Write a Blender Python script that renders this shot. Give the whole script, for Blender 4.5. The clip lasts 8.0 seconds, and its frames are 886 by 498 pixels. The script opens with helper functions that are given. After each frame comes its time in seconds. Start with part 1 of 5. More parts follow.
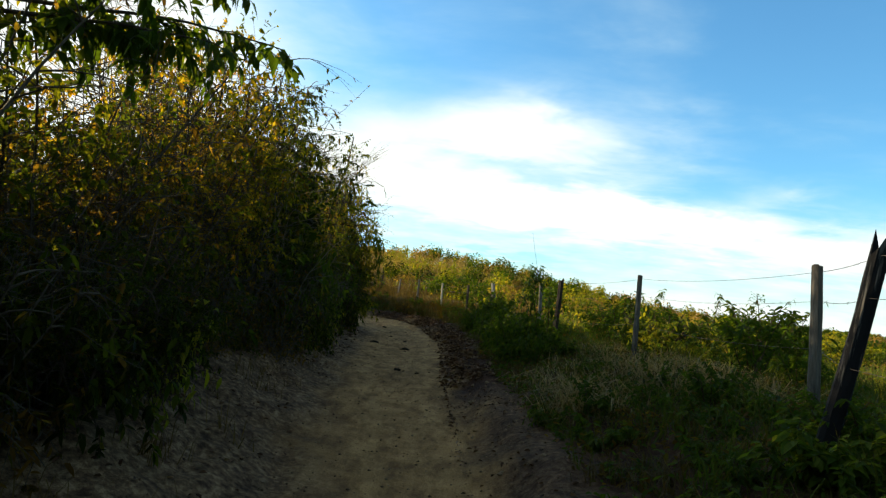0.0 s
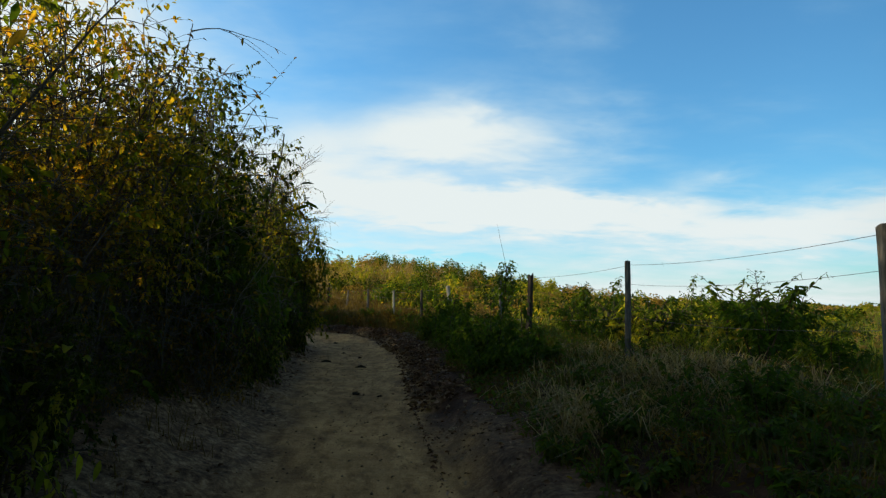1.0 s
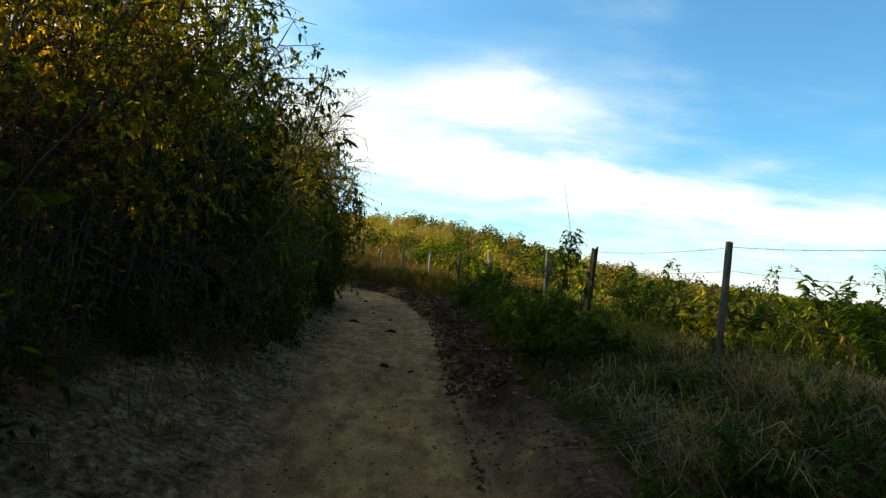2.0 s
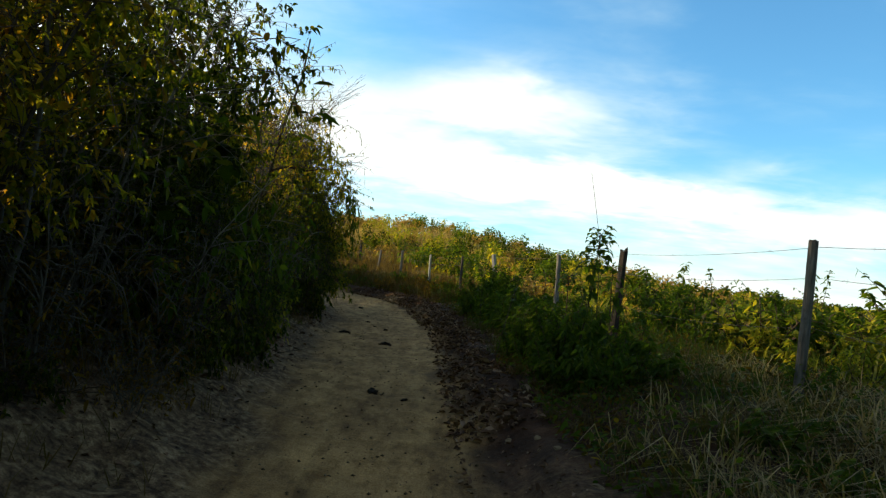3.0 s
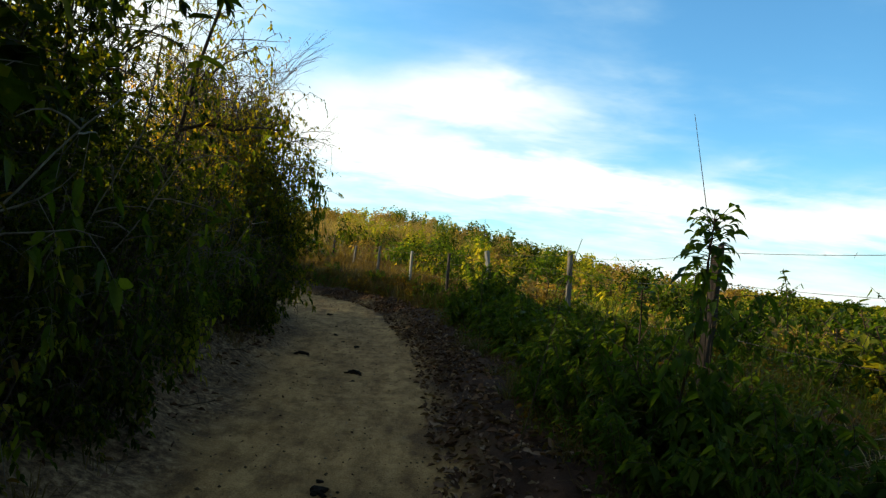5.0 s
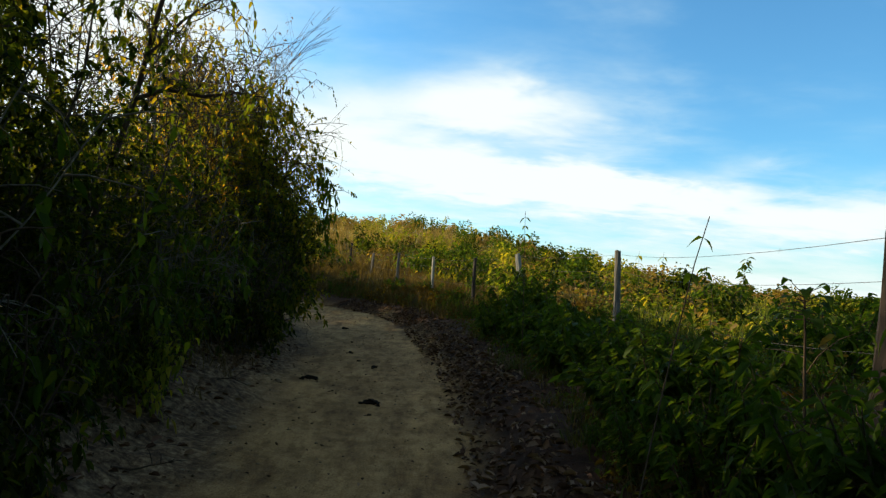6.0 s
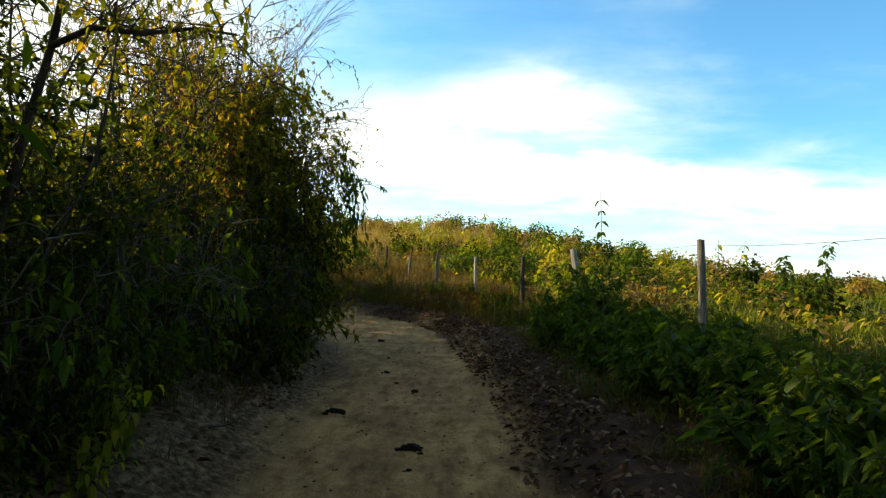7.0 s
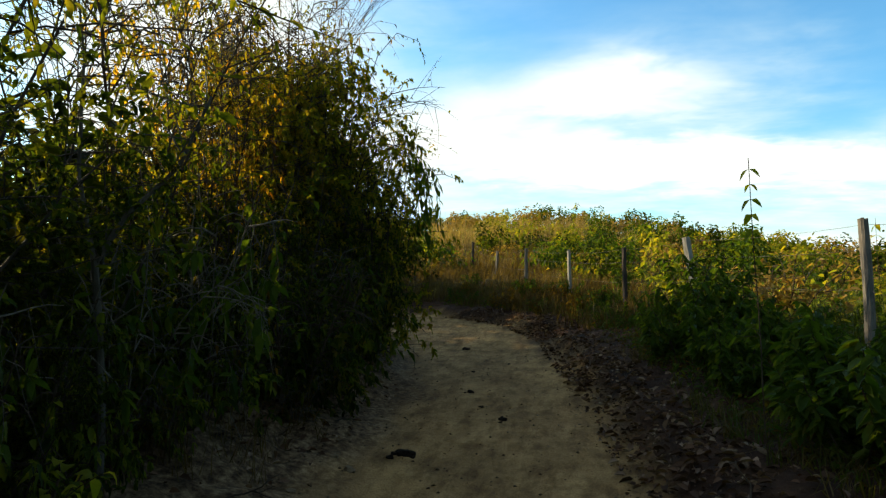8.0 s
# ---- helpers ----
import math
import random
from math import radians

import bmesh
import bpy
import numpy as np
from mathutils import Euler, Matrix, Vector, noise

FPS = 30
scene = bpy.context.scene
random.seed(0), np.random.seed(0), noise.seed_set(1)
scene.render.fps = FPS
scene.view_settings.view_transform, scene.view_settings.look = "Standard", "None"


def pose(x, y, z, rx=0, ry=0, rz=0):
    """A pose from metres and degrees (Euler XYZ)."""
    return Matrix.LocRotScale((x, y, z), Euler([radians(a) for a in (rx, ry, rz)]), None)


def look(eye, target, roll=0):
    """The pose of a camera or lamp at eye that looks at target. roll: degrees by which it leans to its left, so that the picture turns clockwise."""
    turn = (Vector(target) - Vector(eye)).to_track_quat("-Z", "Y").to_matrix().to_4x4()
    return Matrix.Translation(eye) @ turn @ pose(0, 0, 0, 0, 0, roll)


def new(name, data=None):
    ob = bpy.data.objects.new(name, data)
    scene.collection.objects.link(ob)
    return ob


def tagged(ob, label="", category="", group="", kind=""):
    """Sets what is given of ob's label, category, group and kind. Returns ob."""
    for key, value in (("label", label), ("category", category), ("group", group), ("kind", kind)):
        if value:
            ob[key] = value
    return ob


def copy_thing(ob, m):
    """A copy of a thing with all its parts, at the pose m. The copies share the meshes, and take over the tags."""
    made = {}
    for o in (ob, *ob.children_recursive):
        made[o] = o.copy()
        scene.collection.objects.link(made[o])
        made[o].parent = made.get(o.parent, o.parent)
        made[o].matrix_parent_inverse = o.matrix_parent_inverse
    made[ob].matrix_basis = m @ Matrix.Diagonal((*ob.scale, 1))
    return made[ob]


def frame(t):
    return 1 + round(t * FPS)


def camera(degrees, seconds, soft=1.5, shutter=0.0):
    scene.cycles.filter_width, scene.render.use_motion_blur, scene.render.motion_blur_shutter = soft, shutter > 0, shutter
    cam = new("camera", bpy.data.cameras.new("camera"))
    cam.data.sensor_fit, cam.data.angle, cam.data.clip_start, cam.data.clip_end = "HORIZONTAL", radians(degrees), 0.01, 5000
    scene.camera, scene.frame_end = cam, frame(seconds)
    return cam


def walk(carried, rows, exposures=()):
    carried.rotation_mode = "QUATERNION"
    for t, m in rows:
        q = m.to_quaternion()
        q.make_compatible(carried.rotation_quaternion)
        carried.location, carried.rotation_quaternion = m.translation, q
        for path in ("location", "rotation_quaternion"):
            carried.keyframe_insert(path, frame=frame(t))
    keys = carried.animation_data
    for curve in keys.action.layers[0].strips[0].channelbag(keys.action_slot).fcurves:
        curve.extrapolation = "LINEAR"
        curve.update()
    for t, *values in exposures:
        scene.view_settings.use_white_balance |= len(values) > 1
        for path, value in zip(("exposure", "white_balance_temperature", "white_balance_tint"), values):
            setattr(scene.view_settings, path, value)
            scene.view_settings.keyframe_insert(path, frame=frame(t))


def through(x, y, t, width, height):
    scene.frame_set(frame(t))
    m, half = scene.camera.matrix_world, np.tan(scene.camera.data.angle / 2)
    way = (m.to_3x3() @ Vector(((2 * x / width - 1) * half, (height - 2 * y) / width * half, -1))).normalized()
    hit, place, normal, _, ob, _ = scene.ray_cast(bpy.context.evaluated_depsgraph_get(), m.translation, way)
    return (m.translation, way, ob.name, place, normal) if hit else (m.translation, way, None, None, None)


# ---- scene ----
# the camera and its walk along the track
cam = camera(69.0, 8.0, soft=1.3)
EXPO = 0.86
EXPOSURES = [(0.0, 0.05, 6400), (0.5, 0.0, 6400), (1.0, -0.37, 6050), (1.5, -0.08, 6300), (3.0, 0.06, 6400), (3.5, -0.26, 6050), (4.0, -0.16, 6150), (4.5, -0.18, 6150), (5.0, 0.05, 6350),
             (6.5, -0.18, 6100), (7.0, 0.22, 6450), (7.5, 0.06, 6400), (8.0, 0.05, 6450)]
PATH = [
    (0, (-0.121, 0.619, 1.442), (-0.13, 2.612, 1.607), 5.1),
    (0.5, (-0.267, 1.316, 1.472), (-0.187, 3.308, 1.63), 6.0),
    (1, (-0.29, 2.061, 1.471), (-0.126, 4.046, 1.66), -0.1),
    (1.5, (-0.427, 2.837, 1.467), (-0.331, 4.833, 1.56), 3.0),
    (1.7, (-0.433, 3.1, 1.48), (-0.34, 5.1, 1.552), 4.6),
    (2.8, (-0.368, 4.74, 1.555), (-0.349, 6.74, 1.635), 5.0),
    (3, (-0.366, 5.054, 1.542), (-0.31, 7.052, 1.625), 5.2),
    (3.5, (-0.344, 5.858, 1.552), (-0.221, 7.849, 1.696), 0.2),
    (4, (-0.372, 6.546, 1.601), (-0.149, 8.529, 1.725), 7.4),
    (4.5, (-0.336, 7.385, 1.596), (-0.099, 9.369, 1.689), 6.3),
    (5, (-0.391, 8.102, 1.666), (-0.271, 10.097, 1.74), 5.0),
    (5.2, (-0.4, 8.42, 1.665), (-0.302, 10.42, 1.729), 4.1),
    (6.3, (-0.455, 10.28, 1.605), (-0.41, 12.28, 1.742), 4.0),
    (6.5, (-0.464, 10.637, 1.595), (-0.425, 12.63, 1.758), 4.3),
    (7, (-0.529, 11.473, 1.674), (-0.585, 13.47, 1.765), 1.4),
    (7.5, (-0.565, 12.214, 1.749), (-0.752, 14.203, 1.838), 1.5),
    (8, (-0.532, 12.945, 1.781), (-0.865, 14.915, 1.854), -0.8),
]
walk(cam, [(t, look(eye, target, roll)) for t, eye, target, roll in PATH],
     exposures=[(t, EXPO + e, k, 4) for t, e, k in EXPOSURES])

# ---- light: low sun behind the hedge, blue sky with bright cloud ----
SUN_AZ, SUN_EL = -66.0, 18.5          # degrees from straight ahead (plus: right), degrees up
SKY, SUN = 0.085, 5.0


def build_world():
    w = bpy.data.worlds.new("sky")
    scene.world = w
    w.use_nodes = True
    nt = w.node_tree
    n, l = nt.nodes, nt.links
    n.clear()

    def math_node(op, a, b=None, c=None):
        m = n.new("ShaderNodeMath")
        m.operation = op
        for i, v in enumerate((a, b, c)):
            if v is None:
                continue
            if isinstance(v, (int, float)):
                m.inputs[i].default_value = v
            else:
                l.new(v, m.inputs[i])
        return m.outputs[0]

    def rise_node(v, a, b, lo=0.0, hi=1.0):
        r = n.new("ShaderNodeMapRange")
        r.interpolation_type = "SMOOTHSTEP"
        l.new(v, r.inputs[0])
        for i, k in enumerate((a, b, lo, hi)):
            r.inputs[i + 1].default_value = k
        return r.outputs[0]

    sky = n.new("ShaderNodeTexSky")
    sky.sky_type = "NISHITA"
    sky.sun_disc = False
    sky.sun_elevation, sky.sun_rotation = radians(SUN_EL), radians(SUN_AZ)
    sky.air_density, sky.dust_density, sky.ozone_density = 1.0, 0.6, 2.0
    tc = n.new("ShaderNodeTexCoord")
    sep = n.new("ShaderNodeSeparateXYZ")
    l.new(tc.outputs["Generated"], sep.inputs[0])
    x, y, z = sep.outputs
    az = math_node("MULTIPLY", math_node("ARCTAN2", x, y), 57.2958)
    el = math_node("MULTIPLY", math_node("ARCSINE", z), 57.2958)
    # coordinates on a flat layer of cloud overhead
    flat = n.new("ShaderNodeCombineXYZ")
    zz = math_node("ADD", math_node("MAXIMUM", z, 0.0), 0.16)
    l.new(math_node("DIVIDE", x, zz), flat.inputs[0])
    l.new(math_node("DIVIDE", y, zz), flat.inputs[1])

    def cloud_noise(scale, detail, offset, stretch):
        mp = n.new("ShaderNodeMapping")
        mp.inputs["Location"].default_value = offset
        mp.inputs["Scale"].default_value = stretch
        l.new(flat.outputs[0], mp.inputs[0])
        t = n.new("ShaderNodeTexNoise")
        t.inputs["Scale"].default_value, t.inputs["Detail"].default_value = scale, detail
        t.inputs["Roughness"].default_value = 0.58
        t.inputs["Distortion"].default_value = 0.35
        l.new(mp.outputs[0], t.inputs["Vector"])
        return t.outputs[0]

    soft_n = cloud_noise(1.5, 6, (3.1, 0.7, 0), (0.8, 1.15, 1))
    fine_n = cloud_noise(4.5, 7, (8.2, 2.3, 0), (0.7, 1.3, 1))
    wob_n = math_node("MULTIPLY", math_node("SUBTRACT", cloud_noise(2.6, 4, (1.4, 9.9, 0), (1, 1, 1)), 0.5), 9.0)
    wob_f = math_node("MULTIPLY", math_node("SUBTRACT", fine_n, 0.5), 7.0)
    azw = math_node("ADD", az, math_node("MULTIPLY", wob_n, 1.6))
    elw = math_node("ADD", el, math_node("ADD", math_node("MULTIPLY", wob_n, 0.35), math_node("MULTIPLY", wob_f, 0.4)))
    # cloud banks: azimuth, height, half widths, weight, slope
    banks = BANKS
    total = None
    for a0, e0, sa, se, amp, slope in banks:
        da = math_node("SUBTRACT", azw, a0)
        de = math_node("SUBTRACT", math_node("SUBTRACT", elw, e0), math_node("MULTIPLY", da, slope))
        q = math_node("ADD", math_node("POWER", math_node("ABSOLUTE", math_node("DIVIDE", da, sa)), 2.0),
                      math_node("POWER", math_node("ABSOLUTE", math_node("DIVIDE", de, se)), 2.0))
        g = math_node("MULTIPLY", math_node("EXPONENT", math_node("MULTIPLY", q, -1.0)), amp)
        total = g if total is None else math_node("ADD", total, g)
    general = math_node("MULTIPLY", math_node("SUBTRACT", math_node("ADD", math_node("MULTIPLY", soft_n, 0.7), math_node("MULTIPLY", fine_n, 0.3)), 0.5), 2.6)
    dens = math_node("ADD", total, math_node("MULTIPLY", general, 0.45))
    haze = math_node("MULTIPLY", math_node("EXPONENT", math_node("DIVIDE", math_node("MAXIMUM", el, 0.0), -3.5)), 0.3)
    dens = math_node("ADD", dens, haze)
    # thin white veil added out of view, overhead and behind, to whiten fill light
    veil = math_node("MULTIPLY", rise_node(el, 26.0, 50.0), 0.22)
    veil = math_node("ADD", veil, math_node("MULTIPLY", rise_node(math_node("ABSOLUTE", az), 55.0, 110.0), 0.22))
    dens = math_node("ADD", dens, veil)
    ramp = n.new("ShaderNodeMapRange")
    ramp.interpolation_type = "SMOOTHSTEP"
    l.new(dens, ramp.inputs[0])
    ramp.inputs[1].default_value, ramp.inputs[2].default_value = -0.05, 0.95
    white = n.new("ShaderNodeMixRGB")
    white.inputs[1].default_value = (*CLOUD_LOW, 1)
    white.inputs[2].default_value = (*CLOUD_HIGH, 1)
    l.new(ramp.outputs[0], white.inputs[0])
    mixed = n.new("ShaderNodeMixRGB")
    l.new(ramp.outputs[0], mixed.inputs[0])
    tint = n.new("ShaderNodeMixRGB")
    tint.blend_type = "MULTIPLY"
    tint.inputs[0].default_value = 1.0
    l.new(sky.outputs[0], tint.inputs[1])
    tint.inputs[2].default_value = (*SKY_TINT, 1)
    l.new(tint.outputs[0], mixed.inputs[1])
    l.new(white.outputs[0], mixed.inputs[2])
    bg = n.new("ShaderNodeBackground")
    # darker towards the zenith and away from the sun
    toward = math_node("ADD", math_node("MULTIPLY", x, math.sin(radians(SUN_AZ))), math_node("MULTIPLY", y, math.cos(radians(SUN_AZ))))
    fade = math_node("MULTIPLY", rise_node(el, 26.0, 62.0, 1.0, 0.6), rise_node(toward, -0.8, -0.15, 0.3, 1.0))
    l.new(math_node("MULTIPLY", fade, SKY), bg.inputs[1])
    l.new(mixed.outputs[0], bg.inputs[0])
    out = n.new("ShaderNodeOutputWorld")
    l.new(bg.outputs[0], out.inputs[0])


SKY_TINT = (0.87, 1.43, 1.65)
CLOUD_LOW, CLOUD_HIGH = (5.0, 6.4, 6.8), (7.2, 7.2, 6.9)
BANKS = [(0, 9.8, 13, 1.9, 0.95, -0.05), (18, 8.2, 12, 1.7, 0.85, -0.07), (2, 6.0, 22, 3.5, 0.42, -0.04), (5, 15.8, 7.5, 3.2, 0.95, 0.0), (-6, 14.0, 8, 2.6, 0.6, 0.05),
         (14, 13.5, 8, 4.0, 0.28, 0.2), (17, 24, 5, 7, 0.22, 0.3), (27, 10.5, 4, 1.3, 0.42, 0.1), (33, 6.0, 14, 2.6, 0.5, 0.05), (40, 7.5, 8, 1.8, 0.45, 0.1),
         (4, 4.6, 6, 0.5, -0.25, -0.08), (6, 12.4, 6, 0.7, -0.12, -0.08), (28, 0.8, 34, 2.4, 0.5, 0.0), (-30, 15, 17, 14, 1.1, 0.0)]
build_world()
sun_data = bpy.data.lights.new("sun", "SUN")
sun_data.energy, sun_data.angle, sun_data.color = SUN, radians(0.8), (1.0, 0.80, 0.52)
sun = new("sun", sun_data)
_sd = Vector((math.sin(radians(SUN_AZ)) * math.cos(radians(SUN_EL)), math.cos(radians(SUN_AZ)) * math.cos(radians(SUN_EL)), math.sin(radians(SUN_EL))))
sun.matrix_basis = look(_sd * 60, (0, 0, 0))


# ---- materials ----
def material(name):
    m = bpy.data.materials.new(name)
    m.use_nodes = True
    nt = m.node_tree
    return m, nt.nodes, nt.links, nt.nodes["Principled BSDF"]


def ramp_of(n, stops):
    r = n.new("ShaderNodeValToRGB")
    e = r.color_ramp.elements
    while len(e) < len(stops):
        e.new(0.5)
    for el, (p, c) in zip(e, stops):
        el.position, el.color = p, (*c, 1)
    return r


def noise_of(n, l, scale, detail=4, vec=None, rough=0.6, dist=0.0):
    t = n.new("ShaderNodeTexNoise")
    t.inputs["Scale"].default_value, t.inputs["Detail"].default_value = scale, detail
    t.inputs["Roughness"].default_value, t.inputs["Distortion"].default_value = rough, dist
    if vec is not None:
        l.new(vec, t.inputs["Vector"])
    return t.outputs[0]


def mix_col(n, l, a, b, fac, mode="MIX"):
    m = n.new("ShaderNodeMixRGB")
    m.blend_type = mode
    for i, v in ((0, fac), (1, a), (2, b)):
        if isinstance(v, (int, float)):
            m.inputs[i].default_value = v
        elif isinstance(v, tuple):
            m.inputs[i].default_value = (*v, 1)
        else:
            l.new(v, m.inputs[i])
    return m.outputs[0]


def bump_of(n, l, height, strength, distance, target):
    b = n.new("ShaderNodeBump")
    b.inputs["Strength"].default_value, b.inputs["Distance"].default_value = strength, distance
    l.new(height, b.inputs["Height"])
    l.new(b.outputs[0], target.inputs["Normal"])


def leaf_material(name, stops, through=0.45, rough=0.5, single=0.6, patch=1.0):
    """Leaf: colour differs from leaf to leaf and plant to plant; light passes through."""
    m, n, l, p = material(name)
    geo, obi, tc = n.new("ShaderNodeNewGeometry"), n.new("ShaderNodeObjectInfo"), n.new("ShaderNodeTexCoord")
    big = noise_of(n, l, 1.1, 3, tc.outputs["Object"], 0.6)
    mx = n.new("ShaderNodeMath")
    mx.operation = "MULTIPLY_ADD"
    l.new(obi.outputs["Random"], mx.inputs[0])
    mx.inputs[1].default_value = 0.22
    one = n.new("ShaderNodeMath")
    one.operation = "MULTIPLY"
    l.new(geo.outputs["Random Per Island"], one.inputs[0])
    one.inputs[1].default_value = single
    l.new(one.outputs[0], mx.inputs[2])
    m2 = n.new("ShaderNodeMath")
    m2.operation = "MULTIPLY_ADD"
    l.new(big, m2.inputs[0])
    m2.inputs[1].default_value = patch
    l.new(mx.outputs[0], m2.inputs[2])
    m3 = n.new("ShaderNodeMath")
    m3.operation = "MULTIPLY"
    l.new(m2.outputs[0], m3.inputs[0])
    m3.inputs[1].default_value = 1.0 / (single + 0.2 + 0.72 * patch)
    r = ramp_of(n, stops)
    l.new(m3.outputs[0], r.inputs[0])
    spots = noise_of(n, l, 60, 3, tc.outputs["Object"])
    col = mix_col(n, l, r.outputs[0], mix_col(n, l, r.outputs[0], (0.55, 0.5, 0.4), 1.0, "MULTIPLY"), spots)
    l.new(col, p.inputs["Base Color"])
    p.inputs["Roughness"].default_value = rough
    p.inputs["Specular IOR Level"].default_value = 0.06
    tr = n.new("ShaderNodeBsdfTranslucent")
    bright = n.new("ShaderNodeMixRGB")
    bright.blend_type = "MULTIPLY"
    bright.inputs[0].default_value = 1.0
    l.new(col, bright.inputs[1])
    bright.inputs[2].default_value = (2.9, 2.6, 0.7, 1)
    l.new(bright.outputs[0], tr.inputs[0])
    mix = n.new("ShaderNodeMixShader")
    mix.inputs[0].default_value = through
    l.new(p.outputs[0], mix.inputs[1])
    l.new(tr.outputs[0], mix.inputs[2])
    l.new(mix.outputs[0], n["Material Output"].inputs[0])
    return m


def bark_material(name, dark, light, scale=14, span=(0.3, 0.68)):
    m, n, l, p = material(name)
    tc = n.new("ShaderNodeTexCoord")
    mp = n.new("ShaderNodeMapping")
    mp.inputs["Scale"].default_value = (1, 1, 0.16)
    l.new(tc.outputs["Object"], mp.inputs[0])
    a = noise_of(n, l, scale, 6, mp.outputs[0], 0.7, 0.6)
    b = noise_of(n, l, 2.2, 3, tc.outputs["Object"])
    r = ramp_of(n, [(span[0], dark), (span[1], light)])
    l.new(a, r.inputs[0])
    obi = n.new("ShaderNodeObjectInfo")
    shade = ramp_of(n, [(0, (0.7, 0.68, 0.64)), (1, (1.0, 1.0, 1.0))])
    l.new(obi.outputs["Random"], shade.inputs[0])
    c = mix_col(n, l, r.outputs[0], shade.outputs[0], 1.0, "MULTIPLY")
    c = mix_col(n, l, c, mix_col(n, l, c, (0.6, 0.58, 0.52), 1.0, "MULTIPLY"), b)
    l.new(c, p.inputs["Base Color"])
    p.inputs["Roughness"].default_value = 0.9
    p.inputs["Specular IOR Level"].default_value = 0.2
    bump_of(n, l, a, 0.8, 0.01, p)
    return m


GREEN, DEEP = (0.036, 0.066, 0.009), (0.014, 0.028, 0.005)
leaf_hedge = leaf_material("hedge_leaves", [(0.0, (0.035, 0.022, 0.008)), (0.34, (0.030, 0.046, 0.009)), (0.5, (0.05, 0.074, 0.011)), (0.62, (0.085, 0.10, 0.013)), (0.73, (0.14, 0.138, 0.014)), (0.86, (0.23, 0.17, 0.018)), (1.0, (0.17, 0.062, 0.02))], 0.62, 0.55, 0.6, 1.2)
# hedge leaf colours brightened to carry the light on the crown
leaf_crown_lit = leaf_material("lit_crown_leaves", [(0.0, (0.04, 0.045, 0.010)), (0.36, (0.06, 0.078, 0.012)), (0.52, (0.10, 0.115, 0.014)), (0.66, (0.17, 0.16, 0.018)), (0.82, (0.28, 0.21, 0.02)), (1.0, (0.22, 0.09, 0.02))], 0.6, 0.55, 0.6, 1.2)
# green leaf with the shade of the hedge interior put into its colour
leaf_shade = leaf_material("shade_leaves", [(0.0, (0.010, 0.014, 0.004)), (0.42, (0.016, 0.026, 0.006)), (0.6, (0.028, 0.046, 0.008)), (0.78, (0.07, 0.083, 0.011)), (1.0, (0.15, 0.11, 0.016))], 0.55, 0.5, 0.95, 0.8)
# yellowing and rusty leaf, with the glow of backlight added to its colour
leaf_gold_backlit = leaf_material("golden_backlit_leaves", [(0.0, (0.02, 0.022, 0.006)), (0.38, (0.04, 0.044, 0.008)), (0.52, (0.135, 0.125, 0.014)), (0.66, (0.28, 0.21, 0.02)), (0.84, (0.33, 0.165, 0.022)), (1.0, (0.17, 0.055, 0.02))], 0.7, 0.55, 0.6, 1.2)
leaf_low = leaf_material("undergrowth_leaves", [(0.0, (0.035, 0.02, 0.01)), (0.25, (0.014, 0.024, 0.007)), (0.46, (0.045, 0.07, 0.012)), (0.66, (0.095, 0.125, 0.017)), (0.86, (0.2, 0.22, 0.026)), (1.0, (0.19, 0.10, 0.02))], 0.45, 0.5, 1.0, 0.7)
leaf_verge = leaf_material("verge_leaves", [(0.0, (0.016, 0.026, 0.006)), (0.35, (0.038, 0.066, 0.010)), (0.6, (0.065, 0.105, 0.014)), (0.85, (0.125, 0.155, 0.020)), (1.0, (0.2, 0.15, 0.05))], 0.45, 0.45, 0.95, 0.6)
leaf_dry = leaf_material("drying_leaves", [(0.0, DEEP), (0.25, (0.026, 0.03, 0.009)), (0.48, (0.055, 0.045, 0.012)), (0.64, (0.09, 0.052, 0.016)), (0.84, (0.19, 0.13, 0.024)), (1.0, (0.13, 0.085, 0.04))], 0.6, 0.55, 0.6, 1.1)
leaf_green = leaf_material("green_leaves", [(0.0, DEEP), (0.4, GREEN), (0.7, (0.06, 0.10, 0.014)), (0.9, (0.105, 0.13, 0.015)), (1.0, (0.13, 0.08, 0.02))], 0.45, 0.5, 0.8, 0.8)
leaf_field = leaf_material("field_leaves", [(0.0, GREEN), (0.32, (0.06, 0.095, 0.012)), (0.55, (0.17, 0.20, 0.022)), (0.78, (0.35, 0.30, 0.034)), (1.0, (0.30, 0.19, 0.04))], 0.45, 0.5, 0.6, 1.1)
leaf_rust = leaf_material("withering_leaves", [(0.0, (0.06, 0.055, 0.012)), (0.3, (0.14, 0.10, 0.028)), (0.55, (0.23, 0.155, 0.045)), (0.8, (0.31, 0.215, 0.085)), (1.0, (0.37, 0.29, 0.15))], 0.35, 0.6, 0.7, 1.0)
grass_field = leaf_material("field_grass", [(0.0, (0.07, 0.11, 0.015)), (0.45, (0.13, 0.185, 0.022)), (0.75, (0.19, 0.21, 0.04)), (1.0, (0.3, 0.25, 0.1))], 0.45, 0.6, 0.5, 1.0)
grass_green = leaf_material("green_grass", [(0.0, DEEP), (0.4, (0.045, 0.08, 0.012)), (0.7, (0.065, 0.068, 0.014)), (1.0, (0.17, 0.15, 0.05))], 0.35, 0.6)
grass_dry = leaf_material("dry_grass", [(0.0, (0.035, 0.032, 0.011)), (0.45, (0.075, 0.055, 0.023)), (0.8, (0.14, 0.10, 0.048)), (1.0, (0.33, 0.26, 0.145))], 0.3, 0.7)
